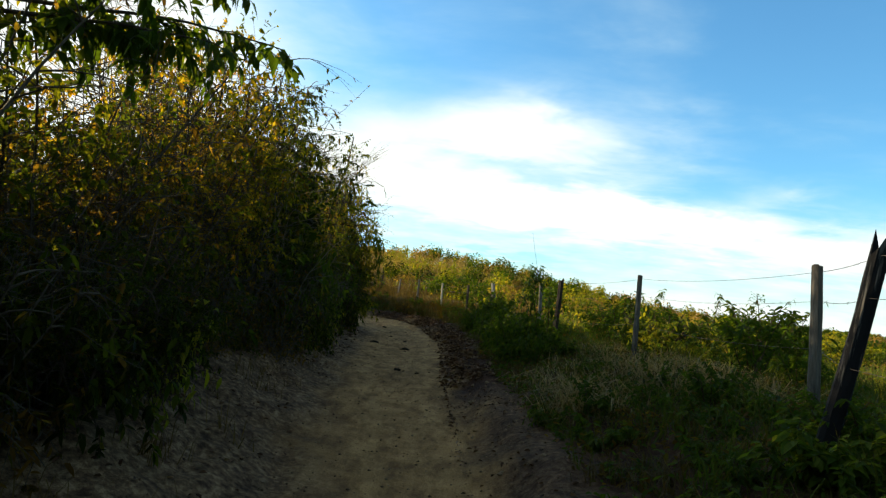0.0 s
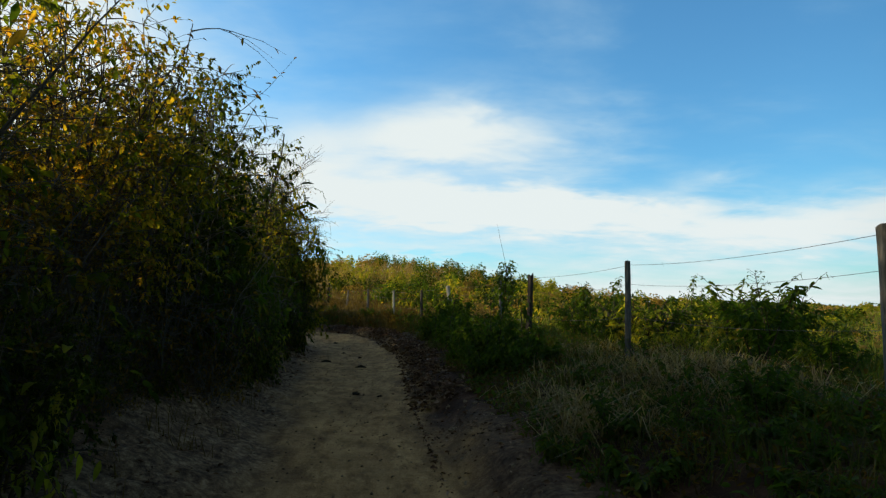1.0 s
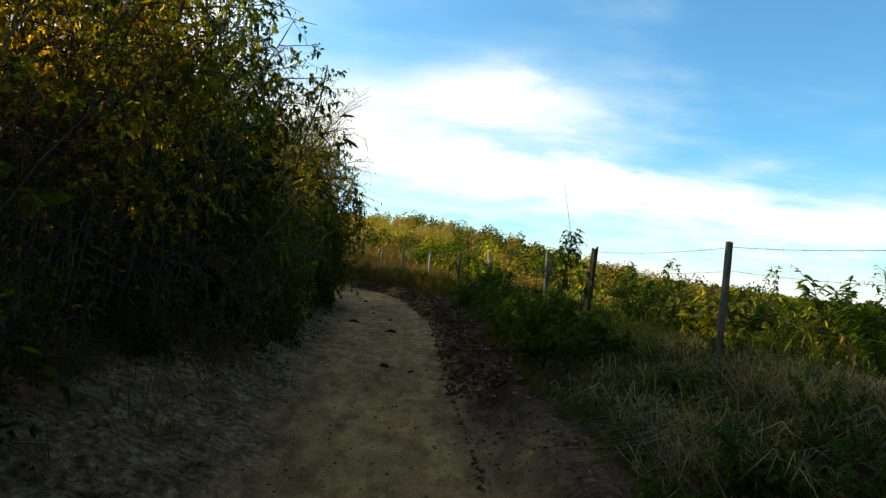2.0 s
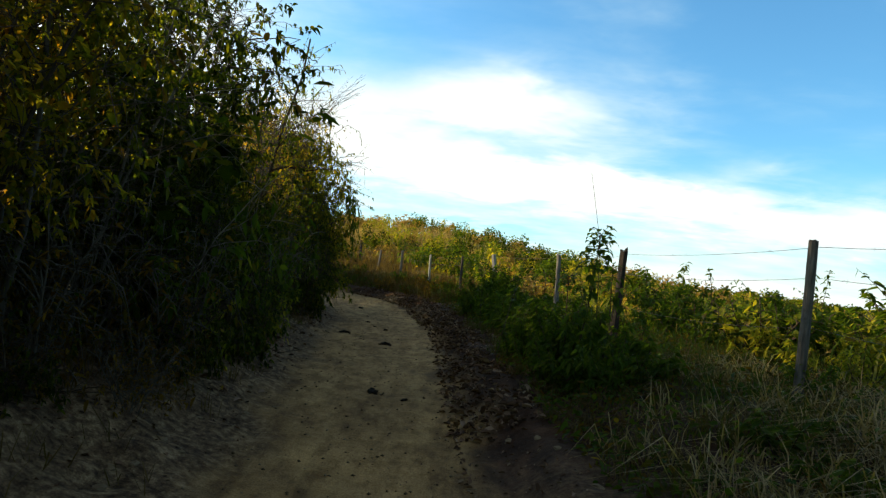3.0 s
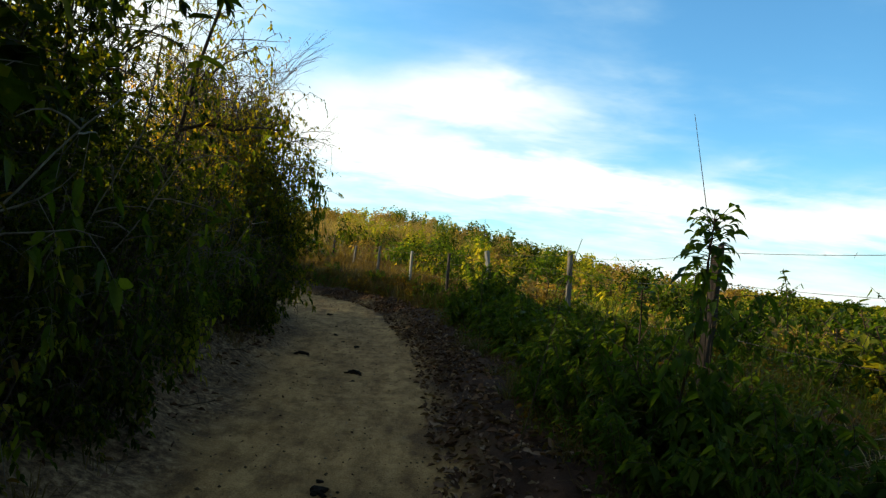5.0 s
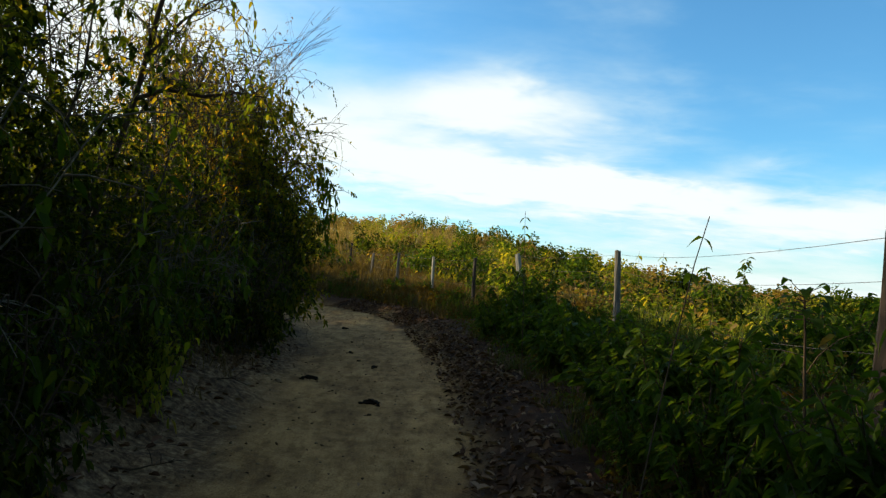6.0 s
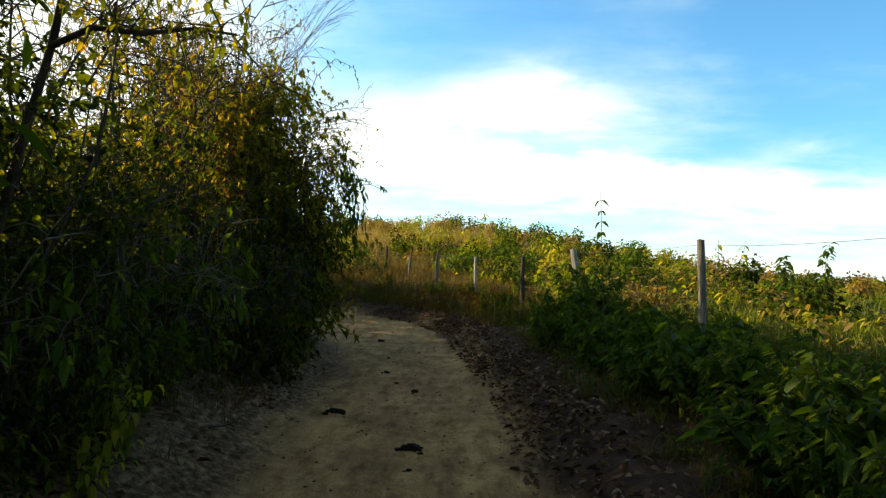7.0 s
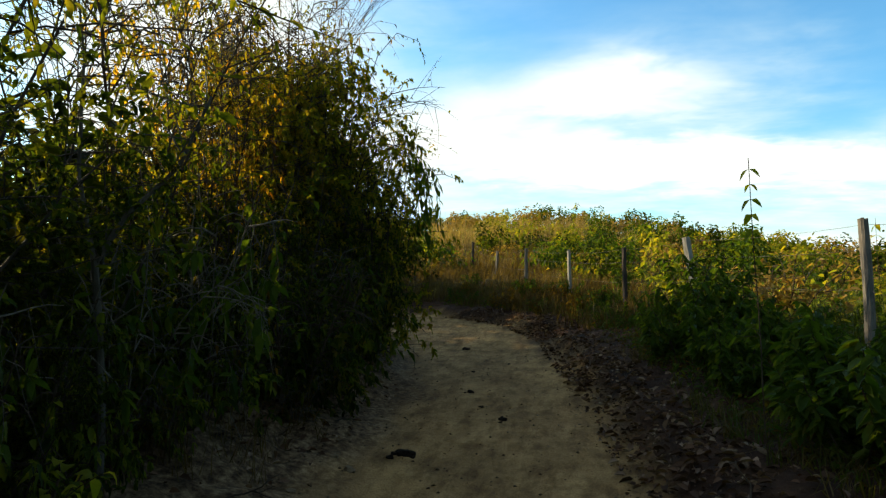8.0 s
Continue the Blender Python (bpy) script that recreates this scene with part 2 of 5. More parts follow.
straw_mat = leaf_material("straw", [(0.0, (0.09, 0.066, 0.028)), (0.5, (0.21, 0.155, 0.076)), (1.0, (0.48, 0.38, 0.22))], 0.3, 0.7)
litter_mat = leaf_material("fallen_leaves", [(0.0, (0.016, 0.008, 0.006)), (0.4, (0.085, 0.046, 0.029)), (0.7, (0.20, 0.115, 0.078)), (1.0, (0.44, 0.33, 0.25))], 0.1, 0.7, 1.1, 0.4)
bark_grey = bark_material("grey_bark", (0.032, 0.025, 0.018), (0.15, 0.118, 0.085))
bark_stem = bark_material("pale_stems", (0.09, 0.075, 0.055), (0.34, 0.29, 0.22))
bark_twig = bark_material("grey_twigs", (0.045, 0.036, 0.026), (0.21, 0.175, 0.13))
bark_brown = bark_material("brown_twigs", (0.03, 0.02, 0.013), (0.15, 0.10, 0.06))
post_wood = bark_material("weathered_wood", (0.06, 0.053, 0.046), (0.30, 0.26, 0.215), 22)
post_dark = bark_material("charred_wood", (0.012, 0.01, 0.01), (0.12, 0.09, 0.07), 16)
post_split = bark_material("split_wood", (0.008, 0.007, 0.007), (0.30, 0.26, 0.22), 7, (0.5, 0.66))
post_pale = bark_material("pale_wood", (0.22, 0.20, 0.17), (0.55, 0.50, 0.43), 20)


def plain_material(name, colour, rough, metal=0.0, grain=40.0):
    m, n, l, p = material(name)
    tc = n.new("ShaderNodeTexCoord")
    a = noise_of(n, l, grain, 5, tc.outputs["Object"])
    c = mix_col(n, l, colour, tuple(0.45 * v for v in colour), a)
    l.new(c, p.inputs["Base Color"])
    p.inputs["Roughness"].default_value, p.inputs["Metallic"].default_value = rough, metal
    bump_of(n, l, a, 0.6, 0.006, p)
    p.inputs["Specular IOR Level"].default_value = 0.12
    return m


wire_mat = plain_material("rusty_wire", (0.16, 0.13, 0.11), 0.6, 0.5)
dung_mat = plain_material("dark_dung", (0.024, 0.016, 0.010), 0.97)
clod_mat = plain_material("earth_clod", (0.30, 0.205, 0.115), 0.95)


def ground_material():
    m, n, l, p = material("earth")
    tc = n.new("ShaderNodeTexCoord")
    co = tc.outputs["Object"]

    def attr(name):
        a = n.new("ShaderNodeAttribute")
        a.attribute_name = name
        return a.outputs["Fac"]

    broad, mid, fine, grit = (noise_of(n, l, s, d, co, 0.62) for s, d in ((0.7, 4), (3.5, 5), (16, 6), (85, 4)))
    rut = n.new("ShaderNodeMapping")
    rut.inputs["Scale"].default_value = (4.0, 0.8, 1)
    l.new(co, rut.inputs[0])
    streak = noise_of(n, l, 1.0, 4, rut.outputs[0], 0.65)
    sand = ramp_of(n, [(0.32, (0.225, 0.126, 0.049)), (0.5, (0.41, 0.24, 0.094)), (0.68, (0.60, 0.37, 0.152))])
    half = n.new("ShaderNodeMath")
    half.operation = "ADD"
    l.new(mid, half.inputs[0])
    l.new(streak, half.inputs[1])
    half2 = n.new("ShaderNodeMath")
    half2.operation = "MULTIPLY"
    l.new(half.outputs[0], half2.inputs[0])
    half2.inputs[1].default_value = 0.5
    l.new(half2.outputs[0], sand.inputs[0])
    pale = ramp_of(n, [(0.36, (0.066, 0.038, 0.021)), (0.5, (0.175, 0.108, 0.057)), (0.68, (0.37, 0.25, 0.14))])
    l.new(fine, pale.inputs[0])
    soil = ramp_of(n, [(0.3, (0.026, 0.012, 0.007)), (0.55, (0.072, 0.034, 0.018)), (0.8, (0.15, 0.072, 0.036))])
    l.new(mid, soil.inputs[0])
    turf = ramp_of(n, [(0.3, (0.035, 0.04, 0.012)), (0.6, (0.09, 0.085, 0.025)), (0.8, (0.17, 0.13, 0.055))])
    l.new(mid, turf.inputs[0])
    c = mix_col(n, l, soil.outputs[0], turf.outputs[0], attr("turf"))
    c = mix_col(n, l, c, pale.outputs[0], attr("bank"))
    c = mix_col(n, l, c, sand.outputs[0], attr("track"))
    speck = ramp_of(n, [(0.36, (0.5, 0.47, 0.42)), (0.56, (1, 1, 1))])
    l.new(grit, speck.inputs[0])
    c = mix_col(n, l, c, speck.outputs[0], 0.75, "MULTIPLY")
    worn = n.new("ShaderNodeMapping")
    worn.inputs["Scale"].default_value = (1.0, 0.36, 1)
    l.new(co, worn.inputs[0])
    mottle = ramp_of(n, [(0.38, (0.56, 0.53, 0.48)), (0.55, (1.04, 1.03, 1.0))])
    l.new(noise_of(n, l, 6.5, 6, worn.outputs[0], 0.7), mottle.inputs[0])
    c = mix_col(n, l, c, mottle.outputs[0], 0.95, "MULTIPLY")
    stain = ramp_of(n, [(0.3, (0.74, 0.72, 0.68)), (0.65, (1.22, 1.2, 1.14))])
    l.new(broad, stain.inputs[0])
    c = mix_col(n, l, c, stain.outputs[0], 1.0, "MULTIPLY")
    l.new(c, p.inputs["Base Color"])
    p.inputs["Roughness"].default_value = 0.95
    p.inputs["Specular IOR Level"].default_value = 0.15
    add = n.new("ShaderNodeMath")
    add.operation = "MULTIPLY_ADD"
    l.new(grit, add.inputs[0])
    add.inputs[1].default_value = 0.35
    l.new(fine, add.inputs[2])
    add2 = n.new("ShaderNodeMath")
    add2.operation = "MULTIPLY_ADD"
    l.new(mid, add2.inputs[0])
    add2.inputs[1].default_value = 1.4
    l.new(add.outputs[0], add2.inputs[2])
    bump_of(n, l, add2.outputs[0], 0.8, 0.03, p)
    return m


earth = ground_material()


# ---- the lie of the land ----
def smooth(a, b, v):
    t = np.clip((v - a) / (b - a), 0, 1)
    return t * t * (3 - 2 * t)


def track_z(y):
    return np.interp(y, [-60, -5, 0, 5, 12, 20, 25, 32, 43, 52, 60, 90], [-1.2, -0.22, -0.08, 0.05, 0.2, 0.22, 0.36, 0.66, 1.55, 3.0, 4.3, 5.2])


def track_left(y):
    return np.interp(y, [-10, 0, 5, 10, 12, 16, 20, 22, 24, 26, 27.5, 28.7, 30, 33, 60], [-0.8, -0.8, -1.0, -1.4, -1.6, -1.9, -2.2, -2.5, -2.9, -3.7, -5.2, -8, -14, -40, -300])


def track_right(y):
    return np.interp(y, [-10, 0, 5, 8, 12, 18, 21, 26, 28, 29.5, 31, 32.5, 34.5, 38, 60], [0.3, 0.3, 0.3, 0.2, 0.08, 0.06, -0.15, -0.8, -1.6, -2.7, -4.6, -8, -15, -40, -300])


def waves(x, y, seed):
    """Cheap smooth unevenness of about +-1, made of many crossing waves."""
    r = np.random.RandomState(seed)
    out = np.zeros_like(x, dtype=float)
    for _ in range(9):
        a, k, ph = r.uniform(0, math.tau), r.uniform(0.5, 1.6), r.uniform(0, math.tau)
        out += np.sin(k * (x * math.cos(a) + y * math.sin(a)) + ph + 0.8 * np.sin(0.6 * k * (y * math.cos(a) - x * math.sin(a)) + ph))
    return out / 4.5


def ground_z(x, y):
    x, y = np.asarray(x, float), np.asarray(y, float)
    zt, xl, xr = track_z(y), track_left(y), track_right(y)
    right = (x - xr) / np.hypot(1, (track_right(y + 0.5) - track_right(y - 0.5)))
    left = (xl - x) / np.hypot(1, (track_left(y + 0.5) - track_left(y - 0.5)))
    edge = 0.09 * waves(x * 1.9, y * 1.9, 12) + 0.05 * waves(x * 5.0, y * 5.0, 13)
    right, left = right + edge, left + edge
    far = np.hypot(x, y)
    # right: low berm, bank up to the fence, field climbing to a ridge
    rise = 0.24 * smooth(0.05, 0.5, right) + 0.38 * smooth(0.4, 2.6, right)
    field = -0.45 * smooth(2.6, 12, right) * smooth(-34, -22, -y) - (zt - 0.25) * smooth(-2, 26, x) * 0.85
    # left: crumbling cut bank up to the hedge
    cut = 0.26 * smooth(0.05, 0.9, left) + 0.40 * smooth(0.6, 1.8, left)
    z = zt + np.where(right > 0, rise + field, 0) + np.where(left > 0, cut, 0)
    # wheel-worn hollow
    mid = (x - (xl + xr) / 2) / np.maximum(0.3, (xr - xl) / 2)
    inside = (right < 0) & (left < 0)
    z = z - np.where(inside, 0.05 * (1 - mid ** 2), 0)
    near = smooth(-60, -30, -far)
    rough = 0.011 + 0.075 * smooth(-0.1, 0.7, left) * smooth(-3, -1.2, -left) + 0.05 * smooth(0, 0.8, right)
    z = z + near * rough * (0.6 * waves(x * 5.5, y * 5.5, 3) + 0.4 * waves(x * 13, y * 13, 4)) + 0.05 * waves(x * 0.9, y * 0.9, 5) * smooth(0.2, 3, np.maximum(left, right))
    # behind the ridge the land falls away to a plain
    return z * smooth(-190, -85, -far) - 9.0 * smooth(80, 260, far)


def spaced(lo, hi, step, reach, grow):
    mid = list(np.arange(lo, hi + step / 2, step))
    out, s = mid[-1], step
    up = []
    while out < reach:
        s *= grow
        out += s
        up.append(out)
    out, s, down = lo, step, []
    while out > -reach:
        s *= grow
        out -= s
        down.append(out)
    return np.array(down[::-1] + mid + up)


def mesh_from(name, verts, faces, mats, smooth_shade=False):
    me = bpy.data.meshes.new(name)
    verts, faces = np.asarray(verts, np.float32), np.asarray(faces, np.int32)
    k = faces.shape[1]
    me.vertices.add(len(verts))
    me.vertices.foreach_set("co", verts.ravel())
    me.loops.add(faces.size)
    me.loops.foreach_set("vertex_index", faces.ravel())
    me.polygons.add(len(faces))
    me.polygons.foreach_set("loop_start", np.arange(0, faces.size, k, dtype=np.int32))
    if smooth_shade:
        me.polygons.foreach_set("use_smooth", np.ones(len(faces), bool))
    for m in mats if isinstance(mats, (list, tuple)) else [mats]:
        me.materials.append(m)
    me.update(calc_edges=True)
    return me


def build_ground():
    gx, gy = spaced(-4.5, 4.5, 0.075, 2600, 1.16), spaced(1.5, 30, 0.085, 2600, 1.13)
    X, Y = np.meshgrid(gx, gy)
    Z = ground_z(X, Y)
    nx, ny = len(gx), len(gy)
    idx = np.arange(nx * ny).reshape(ny, nx)
    faces = np.stack([idx[:-1, :-1], idx[:-1, 1:], idx[1:, 1:], idx[1:, :-1]], -1).reshape(-1, 4)
    me = mesh_from("ground", np.stack([X, Y, Z], -1).reshape(-1, 3), faces, earth, True)
    right = (X - track_right(Y)) / np.hypot(1, track_right(Y + 0.5) - track_right(Y - 0.5))
    left = (track_left(Y) - X) / np.hypot(1, track_left(Y + 0.5) - track_left(Y - 0.5))
    wob = 0.2 * waves(X * 2.2, Y * 2.2, 8) + 0.16 * waves(X * 6, Y * 6, 9)
    inside = smooth(-0.42, 0.28, -right - wob) * smooth(-0.45, 0.35, -left - wob)
    bank = smooth(-0.3, 0.2, left + wob) * smooth(-1.9, -0.9, -left - wob)
    bank = bank + 0.5 * smooth(-10.5, -8.5, -Y) * smooth(-0.3, 0.1, right + wob) * smooth(-1.3, -0.6, -right - wob)
    turf = smooth(1.5, 3.2, right + 1.5 * wob) + smooth(2, 3.5, left)
    for name, v in (("track", inside), ("bank", bank), ("turf", np.clip(turf, 0, 1))):
        a = me.attributes.new(name, "FLOAT", "POINT")
        a.data.foreach_set("value", v.astype(np.float32).ravel())
    return tagged(new("ground", me), "dry sandy earth ground with worn footpath and weedy banks", "ground", kind="structure")


ground = build_ground()


# ---- plants: tubes for stems, folded blades for leaves ----
def tubes(lines, sides=3):
    """Tapered tubes along polylines [(points, r0, r1)]: vertices and quads."""
    vs, fs, base = [], [], 0
    for pts, r0, r1 in lines:
        pts = np.asarray(pts, float)
        k = len(pts)
        d = np.gradient(pts, axis=0)
        d /= np.linalg.norm(d, axis=1, keepdims=True) + 1e-9
        ref = np.array([0.31, 0.77, 0.2]) if abs(d[0, 2]) > 0.8 else np.array([0.05, 0.1, 1.0])
        u = np.cross(d, ref)
        u /= np.linalg.norm(u, axis=1, keepdims=True) + 1e-9
        v = np.cross(d, u)
        r = np.linspace(r0, r1, k)[:, None]
        ang = np.arange(sides) * math.tau / sides
        ring = pts[:, None] + r[:, None] * (np.cos(ang)[None, :, None] * u[:, None] + np.sin(ang)[None, :, None] * v[:, None])
        vs.append(ring.reshape(-1, 3))
        i = base + np.arange(k * sides).reshape(k, sides)
        j = np.roll(i, -1, 1)
        fs.append(np.stack([i[:-1], j[:-1], j[1:], i[1:]], -1).reshape(-1, 4))
        base += k * sides
    return np.concatenate(vs), np.concatenate(fs)


def leaf_blades(pos, way, size, wide, rng, sag=0.25, fold=0.25):
    """One folded, drooping blade for each position: six vertices, two quads."""
    n = len(pos)
    d = way / (np.linalg.norm(way, axis=1, keepdims=True) + 1e-9)
    side = np.cross(d, rng.normal(0, 0.45, (n, 3)) + (0, 0, 1))
    side /= np.linalg.norm(side, axis=1, keepdims=True) + 1e-9
    up = np.cross(side, d)
    L, W = size[:, None], (size * wide)[:, None]
    g = np.array([0, 0, -1.0]) * L * sag
    rise = up * L * fold * 0.4

    def edge(f, w):
        return pos + d * L * f + side * W * w + rise * abs(w) * 2 + g * f * f

    v = np.stack([pos, edge(0.26, 0.46), edge(0.66, 0.4), pos + d * L + g, edge(0.66, -0.4), edge(0.26, -0.46)], 1).reshape(-1, 3)
    b = (np.arange(n) * 6)[:, None]
    f = np.concatenate([b + [[0, 3, 2, 1]], b + [[0, 5, 4, 3]]], 0)
    return v, f


def broad_leaves(pos, way, size, wide, rng, sag=0.5):
    """Larger pointed leaves with a midrib fold and a drooping tip: eight vertices each."""
    n = len(pos)
    d = way / (np.linalg.norm(way, axis=1, keepdims=True) + 1e-9)
    side = np.cross(d, rng.normal(0, 0.3, (n, 3)) + (0, 0, 1))
    side /= np.linalg.norm(side, axis=1, keepdims=True) + 1e-9
    up = np.cross(side, d)
    L = size[:, None]
    W = L * wide * 0.5
    down = np.array([0, 0, -1.0]) * L * sag

    def at(f):
        return pos + d * L * (f - 0.18 * sag * f * f) + down * f * f

    m1, m2 = at(0.34), at(0.7)
    rows = [at(0.0), m1 + side * W + up * W * 0.35, m1, m1 - side * W + up * W * 0.35,
            m2 + side * W * 0.72 + up * W * 0.2, m2, m2 - side * W * 0.72 + up * W * 0.2, at(1.0)]
    v = np.stack(rows, 1).reshape(-1, 3)
    b = (np.arange(n) * 8)[:, None]
    return v, np.concatenate([b + [[0, 3, 2, 1]], b + [[1, 2, 5, 4]], b + [[2, 3, 6, 5]], b + [[4, 5, 6, 7]]], 0)


def unit(v):
    return v / (np.linalg.norm(v) + 1e-9)


def bend_line(p, d, length, k, pull, wobble, rng):
    pts, d = [np.array(p, float)], unit(np.array(d, float))
    for _ in range(k):
        d = unit(d + np.asarray(pull) / k + rng.normal(0, wobble, 3))
        pts.append(pts[-1] + d * length / k)
    return np.array(pts)


def along(pts, f):
    s = f * (len(pts) - 1)
    i = min(int(s), len(pts) - 2)
    return pts[i] + (pts[i + 1] - pts[i]) * (s - i), unit(pts[i + 1] - pts[i])


def grow_shrub(seed, height=4.0, stems=7, spread=0.5, branches=10, twigs=5, leaves=9, leaf=0.09, wide=0.45,
               droop=0.5, bare_from=0.05, stem_r=0.03, twig_len=0.55, branch_len=0.3, low=0.12, clump=True, twig_wood=1.0, thinning=1.1):
    """Stems, branches and twigs of a shrub, and the leaves along its twigs."""
    rng = np.random.RandomState(seed)
    thick, thin, lp, lw, ls = [], [], [], [], []
    for s in range(stems):
        a = math.tau * (s + rng.uniform(-0.4, 0.4)) / stems
        out = np.array([math.cos(a), math.sin(a), 0])
        st = bend_line(out * rng.uniform(0.03, 0.25), out * spread * rng.uniform(0.15, 1) + (0, 0, 1), height * rng.uniform(0.72, 1.0), 9,
                       out * spread * rng.uniform(-0.1, 0.7), 0.07, rng)
        thick.append((st, stem_r * rng.uniform(0.6, 1.2), 0.005))
        for b in range(branches):
            f = low + (1 - low) * (b + rng.uniform(0, 1)) / branches
            p, d = along(st, min(f, 0.99))
            ang = rng.uniform(0, math.tau)
            side = np.array([math.cos(ang), math.sin(ang), 0])
            br = bend_line(p, d * rng.uniform(0.2, 0.9) + side * 0.9 + out * 0.3, height * branch_len * rng.uniform(0.5, 1.15) * (1.12 - 0.55 * f), 4,
                           (0, 0, -droop * rng.uniform(0.1, 1.3)), 0.12, rng)
            thin.append((br, 0.009, 0.003))
            for t in range(twigs):
                q, e = along(br, min(0.99, (t + rng.uniform(0.3, 1)) / twigs))
                if clump and noise.noise(Vector(q) * 1.5 + Vector((seed, 0, 0))) < -0.16:
                    continue
                if f > 0.55 and rng.rand() < 0.16:
                    continue
                tw = bend_line(q, e * 0.6 + rng.normal(0, 0.7, 3), twig_len * rng.uniform(0.5, 1.2), 2, (0, 0, -droop * rng.uniform(0.2, 1.6)), 0.15, rng)
                if rng.rand() < twig_wood:
                    thin.append((tw, 0.004, 0.0015))
                if f < bare_from + rng.uniform(0, 0.1):
                    continue
                for k in range(max(1, round(leaves * (1.35 - thinning * f * f)))):
                    c, g = along(tw, 0.35 + 0.64 * rng.uniform(0, 1) ** 0.7)
                    lp.append(c)
                    lw.append(g * 0.5 + rng.normal(0, 0.75, 3) + (0, 0, -0.35 * droop))
                    ls.append(leaf * rng.uniform(0.55, 1.3))
    leaves_v = leaf_blades(np.array(lp), np.array(lw), np.array(ls), wide, rng, 0.12 + 0.15 * droop)
    return [tubes([t], 5) for t in thick], tubes(thin, 3), leaves_v


def empty(name, m):
    ob = new(name)
    ob.empty_display_size = 0.2
    ob.matrix_basis = m
    return ob


def under(ob, parent):
    ob.parent = parent
    return ob


def plant(name, data, stem_mat, leaf_mat, label, category, group=""):
    top = empty(name, pose(0, -400, -60))
    thick, thin, lv = data
    for one in thick:
        under(new("stem", mesh_from("stem", *one, stem_mat, True)), top)
    if thin is not None:
        tagged(under(new("branchwork", mesh_from("branchwork", *thin, stem_mat)), top), kind="stuff")
    tagged(under(new("foliage", mesh_from("foliage", *lv, leaf_mat)), top), kind="stuff")
    return tagged(top, label, category, group)


def place(source, x, y, scale=1.0, turn=0.0, tilt=(0, 0), sink=0.03, wide=1.0):
    z = float(ground_z(x, y)) - sink
    m = pose(x, y, z, tilt[0], tilt[1], turn) @ Matrix.Diagonal((scale * wide, scale * wide, scale, 1))
    return copy_thing(source, m)


def drop_source(ob):
    for o in (*ob.children_recursive, ob):
        bpy.data.objects.remove(o)


